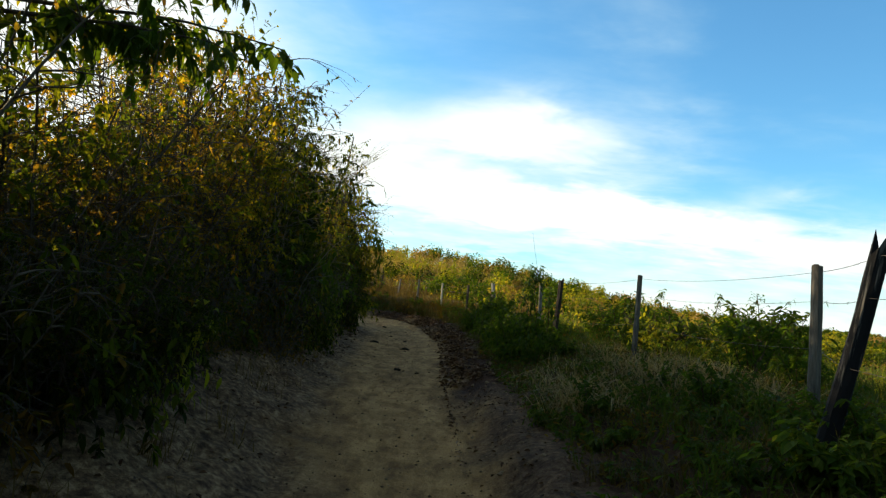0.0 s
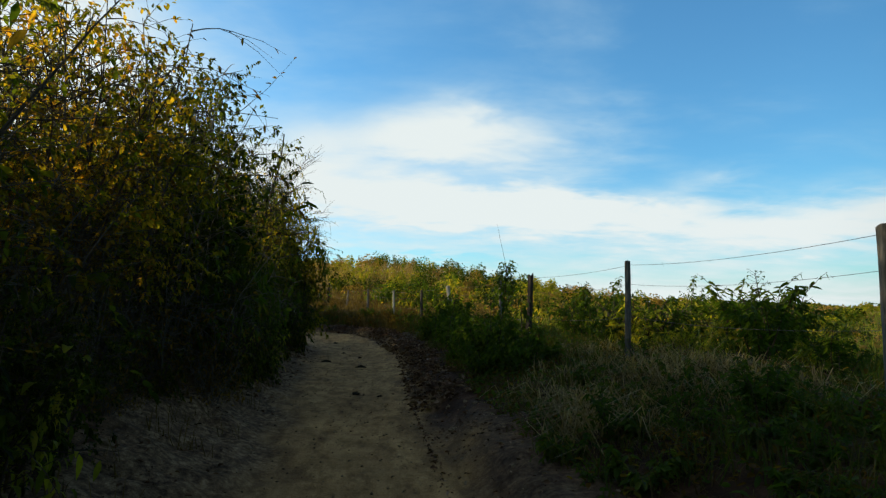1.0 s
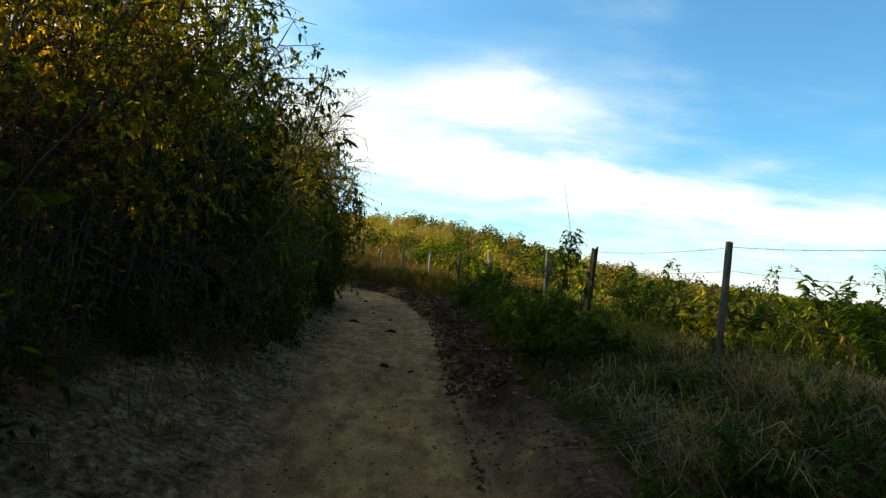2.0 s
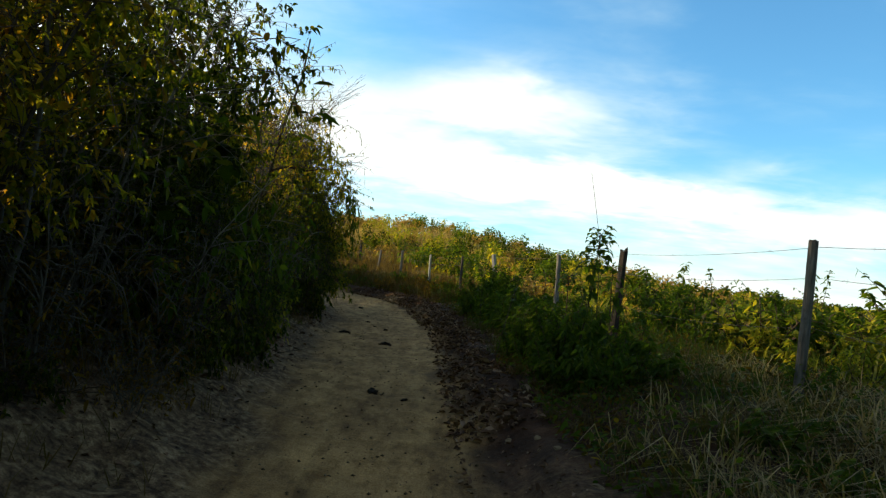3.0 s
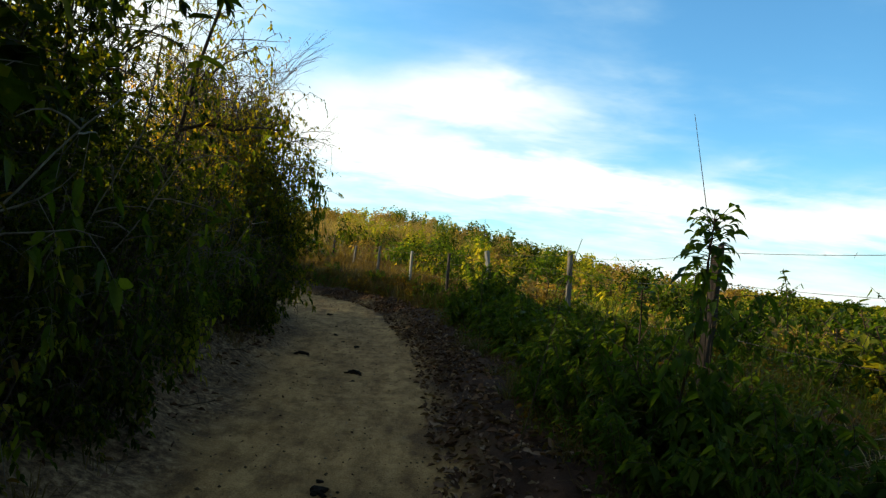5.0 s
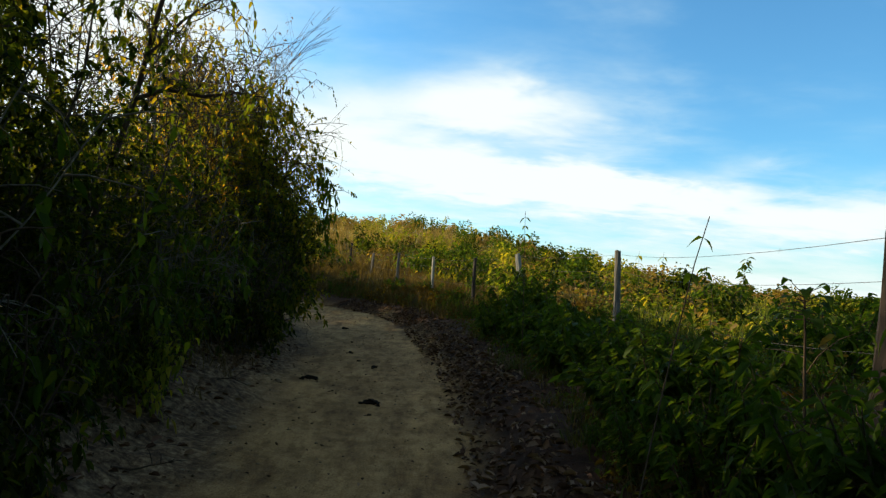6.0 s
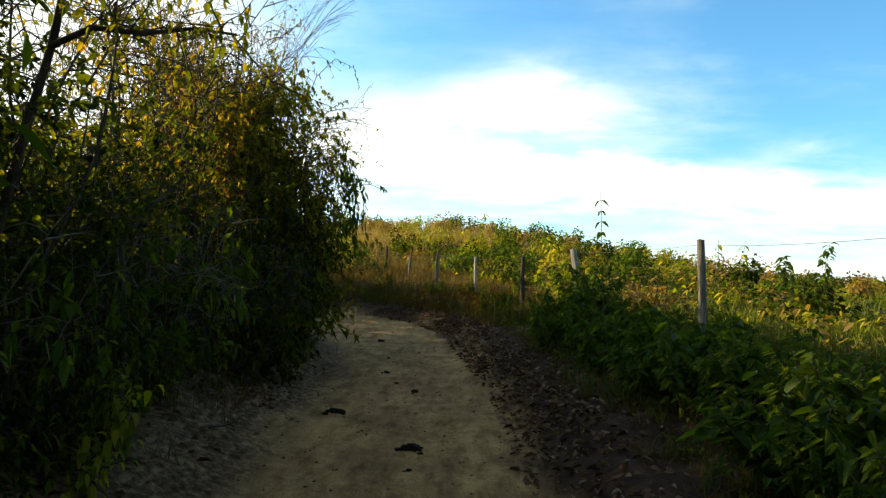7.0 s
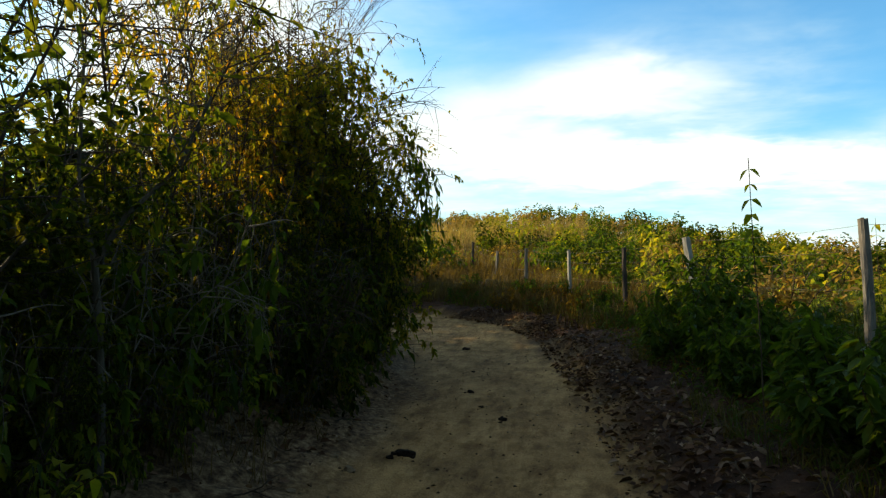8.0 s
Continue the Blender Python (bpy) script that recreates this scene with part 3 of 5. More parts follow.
# ---- the hedge along the track ----
rnd = random.Random(7)
hedge_kinds = dict(
    leafy=plant("shrub", grow_shrub(11, 4.2, 7, 0.36, 12, 8, 13, 0.068, 0.6, 0.45, low=0.1, bare_from=0.12, twig_wood=0.55, thinning=0.6), bark_grey, leaf_hedge,
                "tall tangled shrub with green and yellowing leaves", "shrub", "hedge shrubs"),
    full=plant("shrub", grow_shrub(23, 4.2, 8, 0.4, 12, 7, 13, 0.078, 0.55, 0.75, low=0.02, twig_wood=0.5, thinning=0.7), bark_grey, leaf_hedge,
               "dense shrub with drooping green and yellow leaves", "shrub", "hedge shrubs"),
    dry=plant("shrub", grow_shrub(35, 4.2, 9, 0.36, 11, 7, 5, 0.08, 0.42, 0.4, bare_from=0.28, twig_len=0.75, branch_len=0.34), bark_twig, leaf_dry,
              "half bare shrub of dry twigs and rusty leaves", "shrub", "hedge shrubs"),
    stemmy=plant("shrub", grow_shrub(83, 4.2, 9, 0.34, 10, 6, 13, 0.074, 0.6, 0.5, bare_from=0.42, stem_r=0.025, low=0.3), bark_stem, leaf_hedge,
                 "shrub with many bare grey stems and a leafy top", "shrub", "hedge shrubs"),
    thin=plant("shrub", grow_shrub(47, 4.6, 6, 0.36, 10, 6, 4, 0.058, 0.42, 0.7, bare_from=0.3, stem_r=0.018, twig_len=0.7), bark_grey, leaf_hedge,
               "slender open shrub with sparse yellow green leaves", "shrub", "hedge shrubs"),
    low=plant("shrub", grow_shrub(59, 1.7, 7, 0.9, 7, 4, 9, 0.112, 0.52, 0.9, stem_r=0.014, low=0.05, twig_len=0.4, twig_wood=0.6), bark_brown, leaf_low,
              "low hanging undergrowth with broad green leaves", "shrub", "hedge undergrowth"),
    # filler shrub, used behind the hedge and out of sight to block sun
    back=plant("shrub", grow_shrub(71, 4.2, 6, 0.42, 10, 5, 6, 0.205, 0.62, 0.6, low=0.02, clump=False, twig_wood=0.0), bark_grey, leaf_hedge,
               "dense green filler shrub behind the hedge, blocking low sun", "shrub", "hedge shrubs"),
    # rear filler that darkens the gaps of the hedge by leaf colour
    shade=plant("shrub", grow_shrub(73, 4.2, 6, 0.42, 10, 5, 6, 0.205, 0.62, 0.6, low=0.02, clump=False, twig_wood=0.0), bark_grey, leaf_shade,
                "dense filler shrub behind the hedge, shade in its dark leaf colour", "shrub", "hedge shrubs"),
    crown=plant("shrub", grow_shrub(29, 4.2, 9, 0.3, 12, 9, 14, 0.066, 0.58, 0.55, low=0.3, bare_from=0.3, twig_wood=0.4, thinning=0.1, branch_len=0.27), bark_grey, leaf_crown_lit,
                "tall shrub with a dense crown in leaf colours brightened as lit", "shrub", "hedge shrubs"),
    # shrub and undergrowth whose leaf colour carries the shade inside the hedge
    dark=plant("shrub", grow_shrub(37, 4.2, 9, 0.32, 12, 9, 13, 0.072, 0.56, 0.6, low=0.12, bare_from=0.14, twig_wood=0.4, thinning=0.15, branch_len=0.27), bark_grey, leaf_shade,
               "tall dense shrub with shade put into its dark green leaf colour", "shrub", "hedge shrubs"),
    lowshade=plant("shrub", grow_shrub(67, 1.7, 7, 0.85, 7, 4, 9, 0.088, 0.5, 1.1, stem_r=0.014, low=0.05, twig_len=0.42, twig_wood=0.7), bark_brown, leaf_shade,
                  "low undergrowth of hanging leaves coloured dark as in shade", "shrub", "hedge undergrowth"),
    gold=plant("shrub", grow_shrub(31, 4.2, 8, 0.34, 12, 8, 9, 0.066, 0.58, 0.5, low=0.3, bare_from=0.34, twig_wood=0.5, thinning=0.35, branch_len=0.26), bark_brown, leaf_gold_backlit,
               "tall open shrub of golden and rusty leaves, backlight in their colour", "shrub", "hedge shrubs"),
    wisp=plant("shrub", grow_shrub(97, 4.9, 7, 0.42, 11, 6, 2, 0.05, 0.5, 0.35, bare_from=0.3, stem_r=0.016, low=0.58, twig_len=0.7, branch_len=0.26), bark_brown, leaf_hedge,
               "wispy shrub of long bare arching twigs", "shrub", "hedge shrubs"),
    hang=plant("shrub", grow_shrub(63, 1.75, 7, 0.75, 7, 4, 8, 0.13, 0.44, 1.5, stem_r=0.011, low=0.1, twig_len=0.45, branch_len=0.4, twig_wood=0.6), bark_brown, leaf_low,
               "undergrowth of hanging lime and dark green leaves", "shrub", "hedge undergrowth"),
    bough=plant("shrub", grow_shrub(103, 2.3, 6, 0.5, 6, 3, 5, 0.135, 0.5, 1.2, stem_r=0.010, low=0.15, twig_len=0.42, branch_len=0.36, twig_wood=0.8), bark_stem, leaf_verge,
                "thin shrub with large hanging leaves at the hedge face", "shrub", "hedge undergrowth"),
    bare=plant("shrub", grow_shrub(107, 2.1, 7, 0.6, 6, 4, 1, 0.08, 0.45, 1.3, stem_r=0.009, low=0.2, twig_len=0.6, branch_len=0.45), bark_stem, leaf_dry,
               "arching bare pale twigs at the hedge face", "shrub", "hedge undergrowth"),
    lowdry=plant("shrub", grow_shrub(61, 1.5, 8, 0.9, 7, 4, 4, 0.08, 0.4, 0.7, stem_r=0.012, twig_len=0.5), bark_twig, leaf_dry,
                 "tangle of dry bare twigs at the hedge foot", "shrub", "hedge undergrowth"),
)
HEDGE = [  # kind, x, y, scale, widening
    ("dry", -3.0, 1.4, 0.9, 1.0), ("leafy", -3.3, 2.8, 0.7, 1.0), ("full", -3.5, 4.2, 0.68, 0.95), ("leafy", -3.3, 5.4, 0.8, 0.9),
    ("stemmy", -3.2, 6.5, 0.66, 0.9), ("gold", -3.2, 7.5, 0.78, 0.9), ("stemmy", -3.2, 8.6, 0.6, 0.85), ("dry", -3.3, 9.3, 1.03, 0.95), ("stemmy", -3.3, 10.3, 1.03, 0.8), ("leafy", -3.7, 10.9, 0.96, 0.82), ("gold", -3.6, 9.6, 1.0, 0.8), ("gold", -3.4, 8.2, 0.86, 0.85), ("gold", -3.4, 6.8, 0.64, 0.9), ("leafy", -3.8, 8.2, 0.6, 1.0), ("crown", -3.3, 8.9, 0.95, 0.75), ("dark", -3.4, 10.4, 0.56, 0.95),
    ("dark", -3.7, 11.9, 1.12, 0.8), ("leafy", -3.7, 12.8, 1.02, 0.72), ("dark", -3.6, 14.2, 0.8, 0.9), ("dark", -3.8, 13.2, 1.16, 0.75), ("thin", -3.8, 15.6, 1.0, 0.85),
    ("full", -4.1, 16.8, 0.7, 0.95), ("thin", -4.2, 17.9, 1.0, 0.65), ("gold", -4.0, 19.0, 0.98, 0.75), ("crown", -4.0, 20.2, 1.06, 0.8),
    ("crown", -4.0, 21.4, 1.08, 0.8), ("crown", -4.1, 22.1, 1.0, 0.75), ("leafy", -4.4, 22.8, 1.2, 0.7), ("full", -4.8, 24.0, 0.95, 0.85),
    ("full", -3.25, 22.3, 1.0, 0.78), ("leafy", -3.6, 23.0, 0.95, 0.7), ("full", -3.5, 21.4, 1.05, 0.7),
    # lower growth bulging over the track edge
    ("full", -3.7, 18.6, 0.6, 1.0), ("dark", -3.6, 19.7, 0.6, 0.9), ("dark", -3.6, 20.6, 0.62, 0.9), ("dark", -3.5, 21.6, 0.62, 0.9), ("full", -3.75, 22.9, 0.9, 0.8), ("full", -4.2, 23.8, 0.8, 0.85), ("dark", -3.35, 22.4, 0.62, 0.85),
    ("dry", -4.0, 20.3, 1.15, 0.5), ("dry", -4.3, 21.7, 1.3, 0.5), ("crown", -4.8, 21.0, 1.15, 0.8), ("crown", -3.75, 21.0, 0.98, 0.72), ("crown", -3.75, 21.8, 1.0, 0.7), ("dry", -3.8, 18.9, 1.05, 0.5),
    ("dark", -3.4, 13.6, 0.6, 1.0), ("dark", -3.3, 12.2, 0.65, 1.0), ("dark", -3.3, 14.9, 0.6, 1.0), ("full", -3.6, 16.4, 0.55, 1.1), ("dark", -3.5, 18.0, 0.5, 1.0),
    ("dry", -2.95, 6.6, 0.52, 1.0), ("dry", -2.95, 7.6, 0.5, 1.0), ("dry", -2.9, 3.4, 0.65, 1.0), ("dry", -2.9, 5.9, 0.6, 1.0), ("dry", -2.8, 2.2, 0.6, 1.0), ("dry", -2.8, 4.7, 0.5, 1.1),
    # low bush over the bank, its shade put into dark leaf colour
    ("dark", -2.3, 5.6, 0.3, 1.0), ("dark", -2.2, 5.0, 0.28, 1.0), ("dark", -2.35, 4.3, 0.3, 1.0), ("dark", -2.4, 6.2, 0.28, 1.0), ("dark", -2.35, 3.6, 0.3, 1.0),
    # lower rows behind, dense to keep low sun off the track
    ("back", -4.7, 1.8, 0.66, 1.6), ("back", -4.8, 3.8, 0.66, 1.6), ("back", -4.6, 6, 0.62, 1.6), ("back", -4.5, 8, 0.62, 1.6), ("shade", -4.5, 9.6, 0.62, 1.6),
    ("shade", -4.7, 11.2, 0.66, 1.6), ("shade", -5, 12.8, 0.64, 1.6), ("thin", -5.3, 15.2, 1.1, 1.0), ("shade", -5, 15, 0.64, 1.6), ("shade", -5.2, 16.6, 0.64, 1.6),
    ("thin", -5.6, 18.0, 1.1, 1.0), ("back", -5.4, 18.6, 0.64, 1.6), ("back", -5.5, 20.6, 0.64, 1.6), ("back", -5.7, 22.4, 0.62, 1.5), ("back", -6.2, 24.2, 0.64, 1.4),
    ("back", -6.4, 2.5, 0.66, 1.7), ("back", -6.3, 5.2, 0.62, 1.7), ("back", -6.2, 8, 0.62, 1.7), ("back", -6.4, 10.8, 0.66, 1.7), ("back", -6.8, 13.6, 0.64, 1.7),
    ("back", -5.2, 2.8, 0.66, 1.6), ("back", -5.3, 4.9, 0.62, 1.6), ("back", -5.2, 7, 0.62, 1.6), ("back", -5.3, 9, 0.62, 1.6), ("back", -5.4, 12, 0.66, 1.6), ("back", -5.8, 14, 0.64, 1.6), ("back", -6, 17.6, 0.64, 1.6), ("back", -6.2, 20, 0.64, 1.6),
    # unseen shrubs added round the bend to shade the end of the track
    ("back", -6.6, 26, 0.9, 1.2), ("back", -8.6, 28, 1.2, 1.1), ("back", -7.2, 27.2, 1.05, 1), ("back", -14.6, 33.6, 1.5, 1.2), ("back", -16.5, 34.6, 1.5, 1.2), ("back", -10.6, 28.6, 1.2, 1.1), ("back", -9, 26.6, 1, 1.2), ("back", -11.6, 33, 1.25, 1.2), ("back", -13, 34.8, 1.3, 1.2), ("back", -10.6, 35.2, 1.15, 1.1), ("back", -14.5, 36.6, 1.3, 1.2), ("back", -9.2, 33.8, 0.75, 1.2), ("back", -12.5, 31.8, 1.2, 1.2),
    ("back", -3.6, -0.6, 1.1, 1), ("back", -3.8, -3, 1.1, 1.1), ("back", -4.4, -5.6, 1.1, 1.1), ("back", -5.4, -1, 1.1, 1.1),
]
for kind, x, y, s, w in HEDGE:
    place(hedge_kinds[kind], x, y, s, rnd.uniform(0, 360), (rnd.uniform(-3, 3), rnd.uniform(-3, 3)), wide=w)
for x, y, sc in ((-3.8, 13.2, 0.92), (-3.8, 17.0, 0.95), (-4.2, 20.8, 1.0), (-4.4, 22.3, 1.0), (-4.0, 8.0, 0.88)):
    place(hedge_kinds["wisp"], x, y, sc, rnd.uniform(0, 360), (rnd.uniform(-3, 3), rnd.uniform(0, 5)))
for x, y, sc in ((-2.5, 4.4, 0.65), (-2.5, 5.0, 0.55)):
    place(hedge_kinds["low"], x, y, sc, rnd.uniform(0, 360))
for i in range(26):
    y = 11.0 + 0.42 * i + rnd.uniform(-0.15, 0.15)
    k = ("bough", "bare" if y > 15 else "dark", "bough", "dark")[i % 4] if y < 19.5 else ("bare", "bough")[i % 2]
    place(hedge_kinds[k], float(track_left(y)) - rnd.uniform(1.2, 1.6), y, rnd.uniform(0.6, 1.0) * (0.4 if k == "dark" else 1), rnd.uniform(0, 360), wide=0.8)
# undergrowth: a row at the back of the bank and one hanging over it
for i in range(92):
    y = 1.5 + i * 0.25 + rnd.uniform(-0.15, 0.15)
    if i % 2:
        near, far = (1.3, 2.0) if y < 9.4 else (0.95, 1.6)
        # shade-coloured leaves along the darkest stretches of the hedge foot
        k = "lowdry" if rnd.random() < (0.55 if y < 9 else 0.3) else "lowshade" if y < 15.2 or y > 18.4 else "low"
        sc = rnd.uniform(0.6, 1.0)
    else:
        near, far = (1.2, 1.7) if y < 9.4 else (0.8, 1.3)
        k = "lowdry" if rnd.random() < (0.6 if y < 9.4 or y > 18.4 else 0.2) else "lowshade" if y < 15.2 or y > 18.4 else "hang"
        sc = rnd.uniform(0.4, 0.75) if y < 18 else rnd.uniform(0.4, 0.6)
    x = float(track_left(y)) - rnd.uniform(near, far)
    if 6.8 < y < 9.2 or 14.6 < y < 18.4:
        sc *= 0.6 if y < 10 else 0.75
        x -= 0.0 if y < 10 else 0.2
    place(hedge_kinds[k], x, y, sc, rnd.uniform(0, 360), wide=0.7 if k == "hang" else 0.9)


def set_leaves(rng, lines, per, size, hang):
    lp, lw, ls = [], [], []
    for ln in lines:
        for k in range(per):
            c, g = along(ln, (k + rng.uniform(0.3, 1)) / per * 0.99)
            lp.append(c)
            lw.append(g * 0.5 + rng.normal(0, 0.6, 3) + (0, 0, -hang))
            ls.append(size * rng.uniform(0.6, 1.25))
    return np.array(lp), np.array(lw), np.array(ls)


def overhanging_tree():
    """Small tree whose leafy limb reaches out over the track."""
    rng = np.random.RandomState(77)
    trunk = bend_line((0, 0, -0.1), (0.05, 0.05, 1), 2.84, 8, (0.1, 0, 0), 0.05, rng)
    limbs, twigs = [], []
    for f, d, ln in ((0.84, (1.0, 0.30, 0.18), 1.75), (0.9, (0.9, -0.15, 0.25), 1.5), (0.8, (0.95, 0.1, 0.08), 1.35), (0.95, (0.6, 0.8, 0.5), 1.5), (0.98, (0.3, -0.6, 0.9), 1.4), (0.9, (-0.8, 0.4, 0.6), 1.4), (0.97, (-0.3, 0.1, 0.9), 1.1), (0.95, (0.35, 0.2, 0.6), 1.0), (0.85, (-0.5, -0.3, 0.5), 1.0)):
        p, _ = along(trunk, f)
        limb = bend_line(p, d, ln, 7, (0, 0, -0.25), 0.06, rng)
        limbs.append((limb, 0.016, 0.004))
        for k in range(20):
            q, e = along(limb, min(0.99, 0.25 + 0.75 * (k + rng.rand()) / 20))
            twigs.append(bend_line(q, e * 0.5 + rng.normal(0, 0.6, 3), rng.uniform(0.2, 0.45), 3, (0, 0, -0.7), 0.1, rng))
    lp, lw, ls = set_leaves(rng, twigs, 18, 0.095, 0.5)
    return [tubes([(trunk, 0.06, 0.02)], 8)] + [tubes([b], 6) for b in limbs], tubes([(t, 0.005, 0.002) for t in twigs], 3), broad_leaves(lp, lw, ls, 0.44, rng, 0.35)


leaning = plant("tree", overhanging_tree(), bark_grey, leaf_green, "small tree with long drooping green leaves over the track", "tree")
place(leaning, -3.2, 3.8)
drop_source(leaning)


def bare_trunk():
    """Pale forked trunk standing in the hedge."""
    rng = np.random.RandomState(78)
    trunk = np.array([(0, 0, -0.2), (0.03, 0, 0.4), (0, 0.02, 0.9), (-0.05, 0.04, 1.3)])
    fork = np.array([(-0.05, 0.04, 1.28), (0.08, 0.12, 1.55), (0.3, 0.3, 1.85), (0.42, 0.45, 2.3)])
    other = np.array([(-0.05, 0.04, 1.28), (-0.2, 0.1, 1.8), (-0.25, 0.2, 2.5), (-0.4, 0.3, 3.2)])
    twigs = [bend_line(along(b, rng.uniform(0.5, 0.98))[0], rng.normal(0, 1, 3) + (0, 0, 0.5), rng.uniform(0.4, 0.8), 4, (0, 0, -0.4), 0.1, rng) for b in (fork, other) for _ in range(9)]
    lp, lw, ls = set_leaves(rng, twigs, 7, 0.075, 0.5)
    return [tubes([(trunk, 0.024, 0.02)], 8), tubes([(fork, 0.018, 0.008)], 8), tubes([(other, 0.015, 0.005)], 8)], tubes([(t, 0.006, 0.002) for t in twigs], 3), leaf_blades(lp, lw, ls, 0.42, rng, 0.4)


def hanging_vine():
    """Trailing strands that arch out of the hedge and hang with dark narrow leaves."""
    rng = np.random.RandomState(79)
    strands = []
    for k in range(9):
        y, out, drop = rng.uniform(-0.5, 0.6), rng.uniform(0.75, 1.1), rng.uniform(0.7, 1.3)
        strands.append(np.array([(-0.3, y * 0.5, 2.6), (0.35, y * 0.8, 3.15), (out * 0.8, y, 3.0), (out, y, 2.7), (out + 0.03, y, 2.7 - drop * 0.5), (out + 0.02, y + 0.03, 2.7 - drop)]))
    arch = [np.array([(-0.2, 0.2, 3.4), (0.25, 0.0, 4.5), (0.6, -0.2, 4.75), (0.95, -0.35, 4.55), (1.05, -0.4, 4.2)]),
            np.array([(-0.2, 0.1, 3.0), (0.3, -0.1, 3.6), (0.9, -0.2, 3.7), (1.3, -0.3, 3.62)])]
    plume = []
    for k in range(13):
        x1, z1 = rng.uniform(0.6, 1.05), rng.uniform(5.2, 6.0)
        y0, y1 = rng.uniform(-0.5, 0.3), rng.uniform(-0.9, 0.5)
        mid = (0.1 + 0.3 * x1, (y0 + y1) / 2, 4.6 + 0.62 * (z1 - 4.6) + 0.1)
        plume.append(np.array([(-0.7, y0, 4.0 + 0.2 * rng.rand()), (-0.3, y0, 4.5 + 0.15 * rng.rand()), mid, (x1, y1, z1)]))
    side = [bend_line(along(p, rng.uniform(0.45, 0.95))[0], p[-1] - p[1] + rng.normal(0, 0.5, 3), rng.uniform(0.2, 0.45), 3, (0, 0, -0.2), 0.1, rng) for p in plume for _ in range(2)]
    p1, w1, s1 = set_leaves(rng, [st[2:] for st in strands], 15, 0.15, 1.6)
    p2, w2, s2 = set_leaves(rng, arch[:1], 34, 0.08, 0.5)
    lv = broad_leaves(np.concatenate([p1, p2]), np.concatenate([w1, w2]), np.concatenate([s1, s2]), 0.33, rng, 0.2)
    return [tubes([(a, 0.008, 0.002)], 5) for a in arch], tubes([(t, 0.005, 0.002) for t in strands + plume] + [(t, 0.003, 0.0015) for t in side], 3), lv


def leaning_tree():
    """Leaning dark trunk with one level limb and a tangle of bare twigs."""
    rng = np.random.RandomState(80)
    trunk = np.array([(-0.1, 0.05, -0.2), (0.1, 0.02, 0.9), (0.25, 0.0, 1.5), (0.43, -0.02, 2.16), (0.56, -0.04, 2.85), (0.78, -0.1, 3.6), (0.85, -0.12, 4.2)])
    limb = np.array([(0.42, -0.02, 2.14), (0.7, -0.1, 2.22), (1.0, -0.15, 2.17), (1.22, -0.05, 2.24), (1.42, 0.08, 2.26)])
    fork = np.array([(0.5, -0.03, 2.5), (0.7, 0.1, 2.85), (0.9, 0.15, 3.05), (1.1, 0.3, 3.2)])
    twigs = []
    for b, n in ((trunk[3:], 22), (limb, 20), (fork, 18)):
        for _ in range(n):
            q, e = along(b, rng.uniform(0.05, 0.98))
            twigs.append(bend_line(q, e * 0.3 + rng.normal(0, 0.7, 3) + (0, 0, 0.25), rng.uniform(0.3, 0.7), 4, (0, 0, -0.2), 0.16, rng))
    twigs += [bend_line(along(twigs[i], rng.uniform(0.3, 0.9))[0], rng.normal(0, 1, 3), rng.uniform(0.2, 0.5), 3, (0, 0, -0.2), 0.15, rng) for i in range(60)]
    lp, lw, ls = set_leaves(rng, twigs, 6, 0.056, 0.7)
    return [tubes([(trunk, 0.032, 0.012)], 8), tubes([(limb, 0.02, 0.007)], 7), tubes([(fork, 0.014, 0.005)], 6)], tubes([(t, 0.005, 0.0018) for t in twigs], 3), leaf_blades(lp, lw, ls, 0.5, rng, 0.4)


leaning = plant("tree", leaning_tree(), bark_brown, leaf_hedge, "leaning thin tree with a level bare limb and tangled twigs", "tree")
place(leaning, -3.25, 14.95)
drop_source(leaning)
vine = plant("vine", hanging_vine(), bark_brown, leaf_green, "trailing vine with dark hanging leaves over the hedge", "vine")
place(vine, -3.3, 22.2)
drop_source(vine)
pale_tree = plant("tree", bare_trunk(), bark_material("pale_bark", (0.06, 0.05, 0.037), (0.19, 0.16, 0.12)), leaf_hedge, "thin forked tree with pale bare trunk in the hedge", "tree")
place(pale_tree, -2.98, 16.1)
place(pale_tree, -2.62, 9.0, 0.45, 150)
drop_source(pale_tree)
for k in hedge_kinds.values():
    drop_source(k)

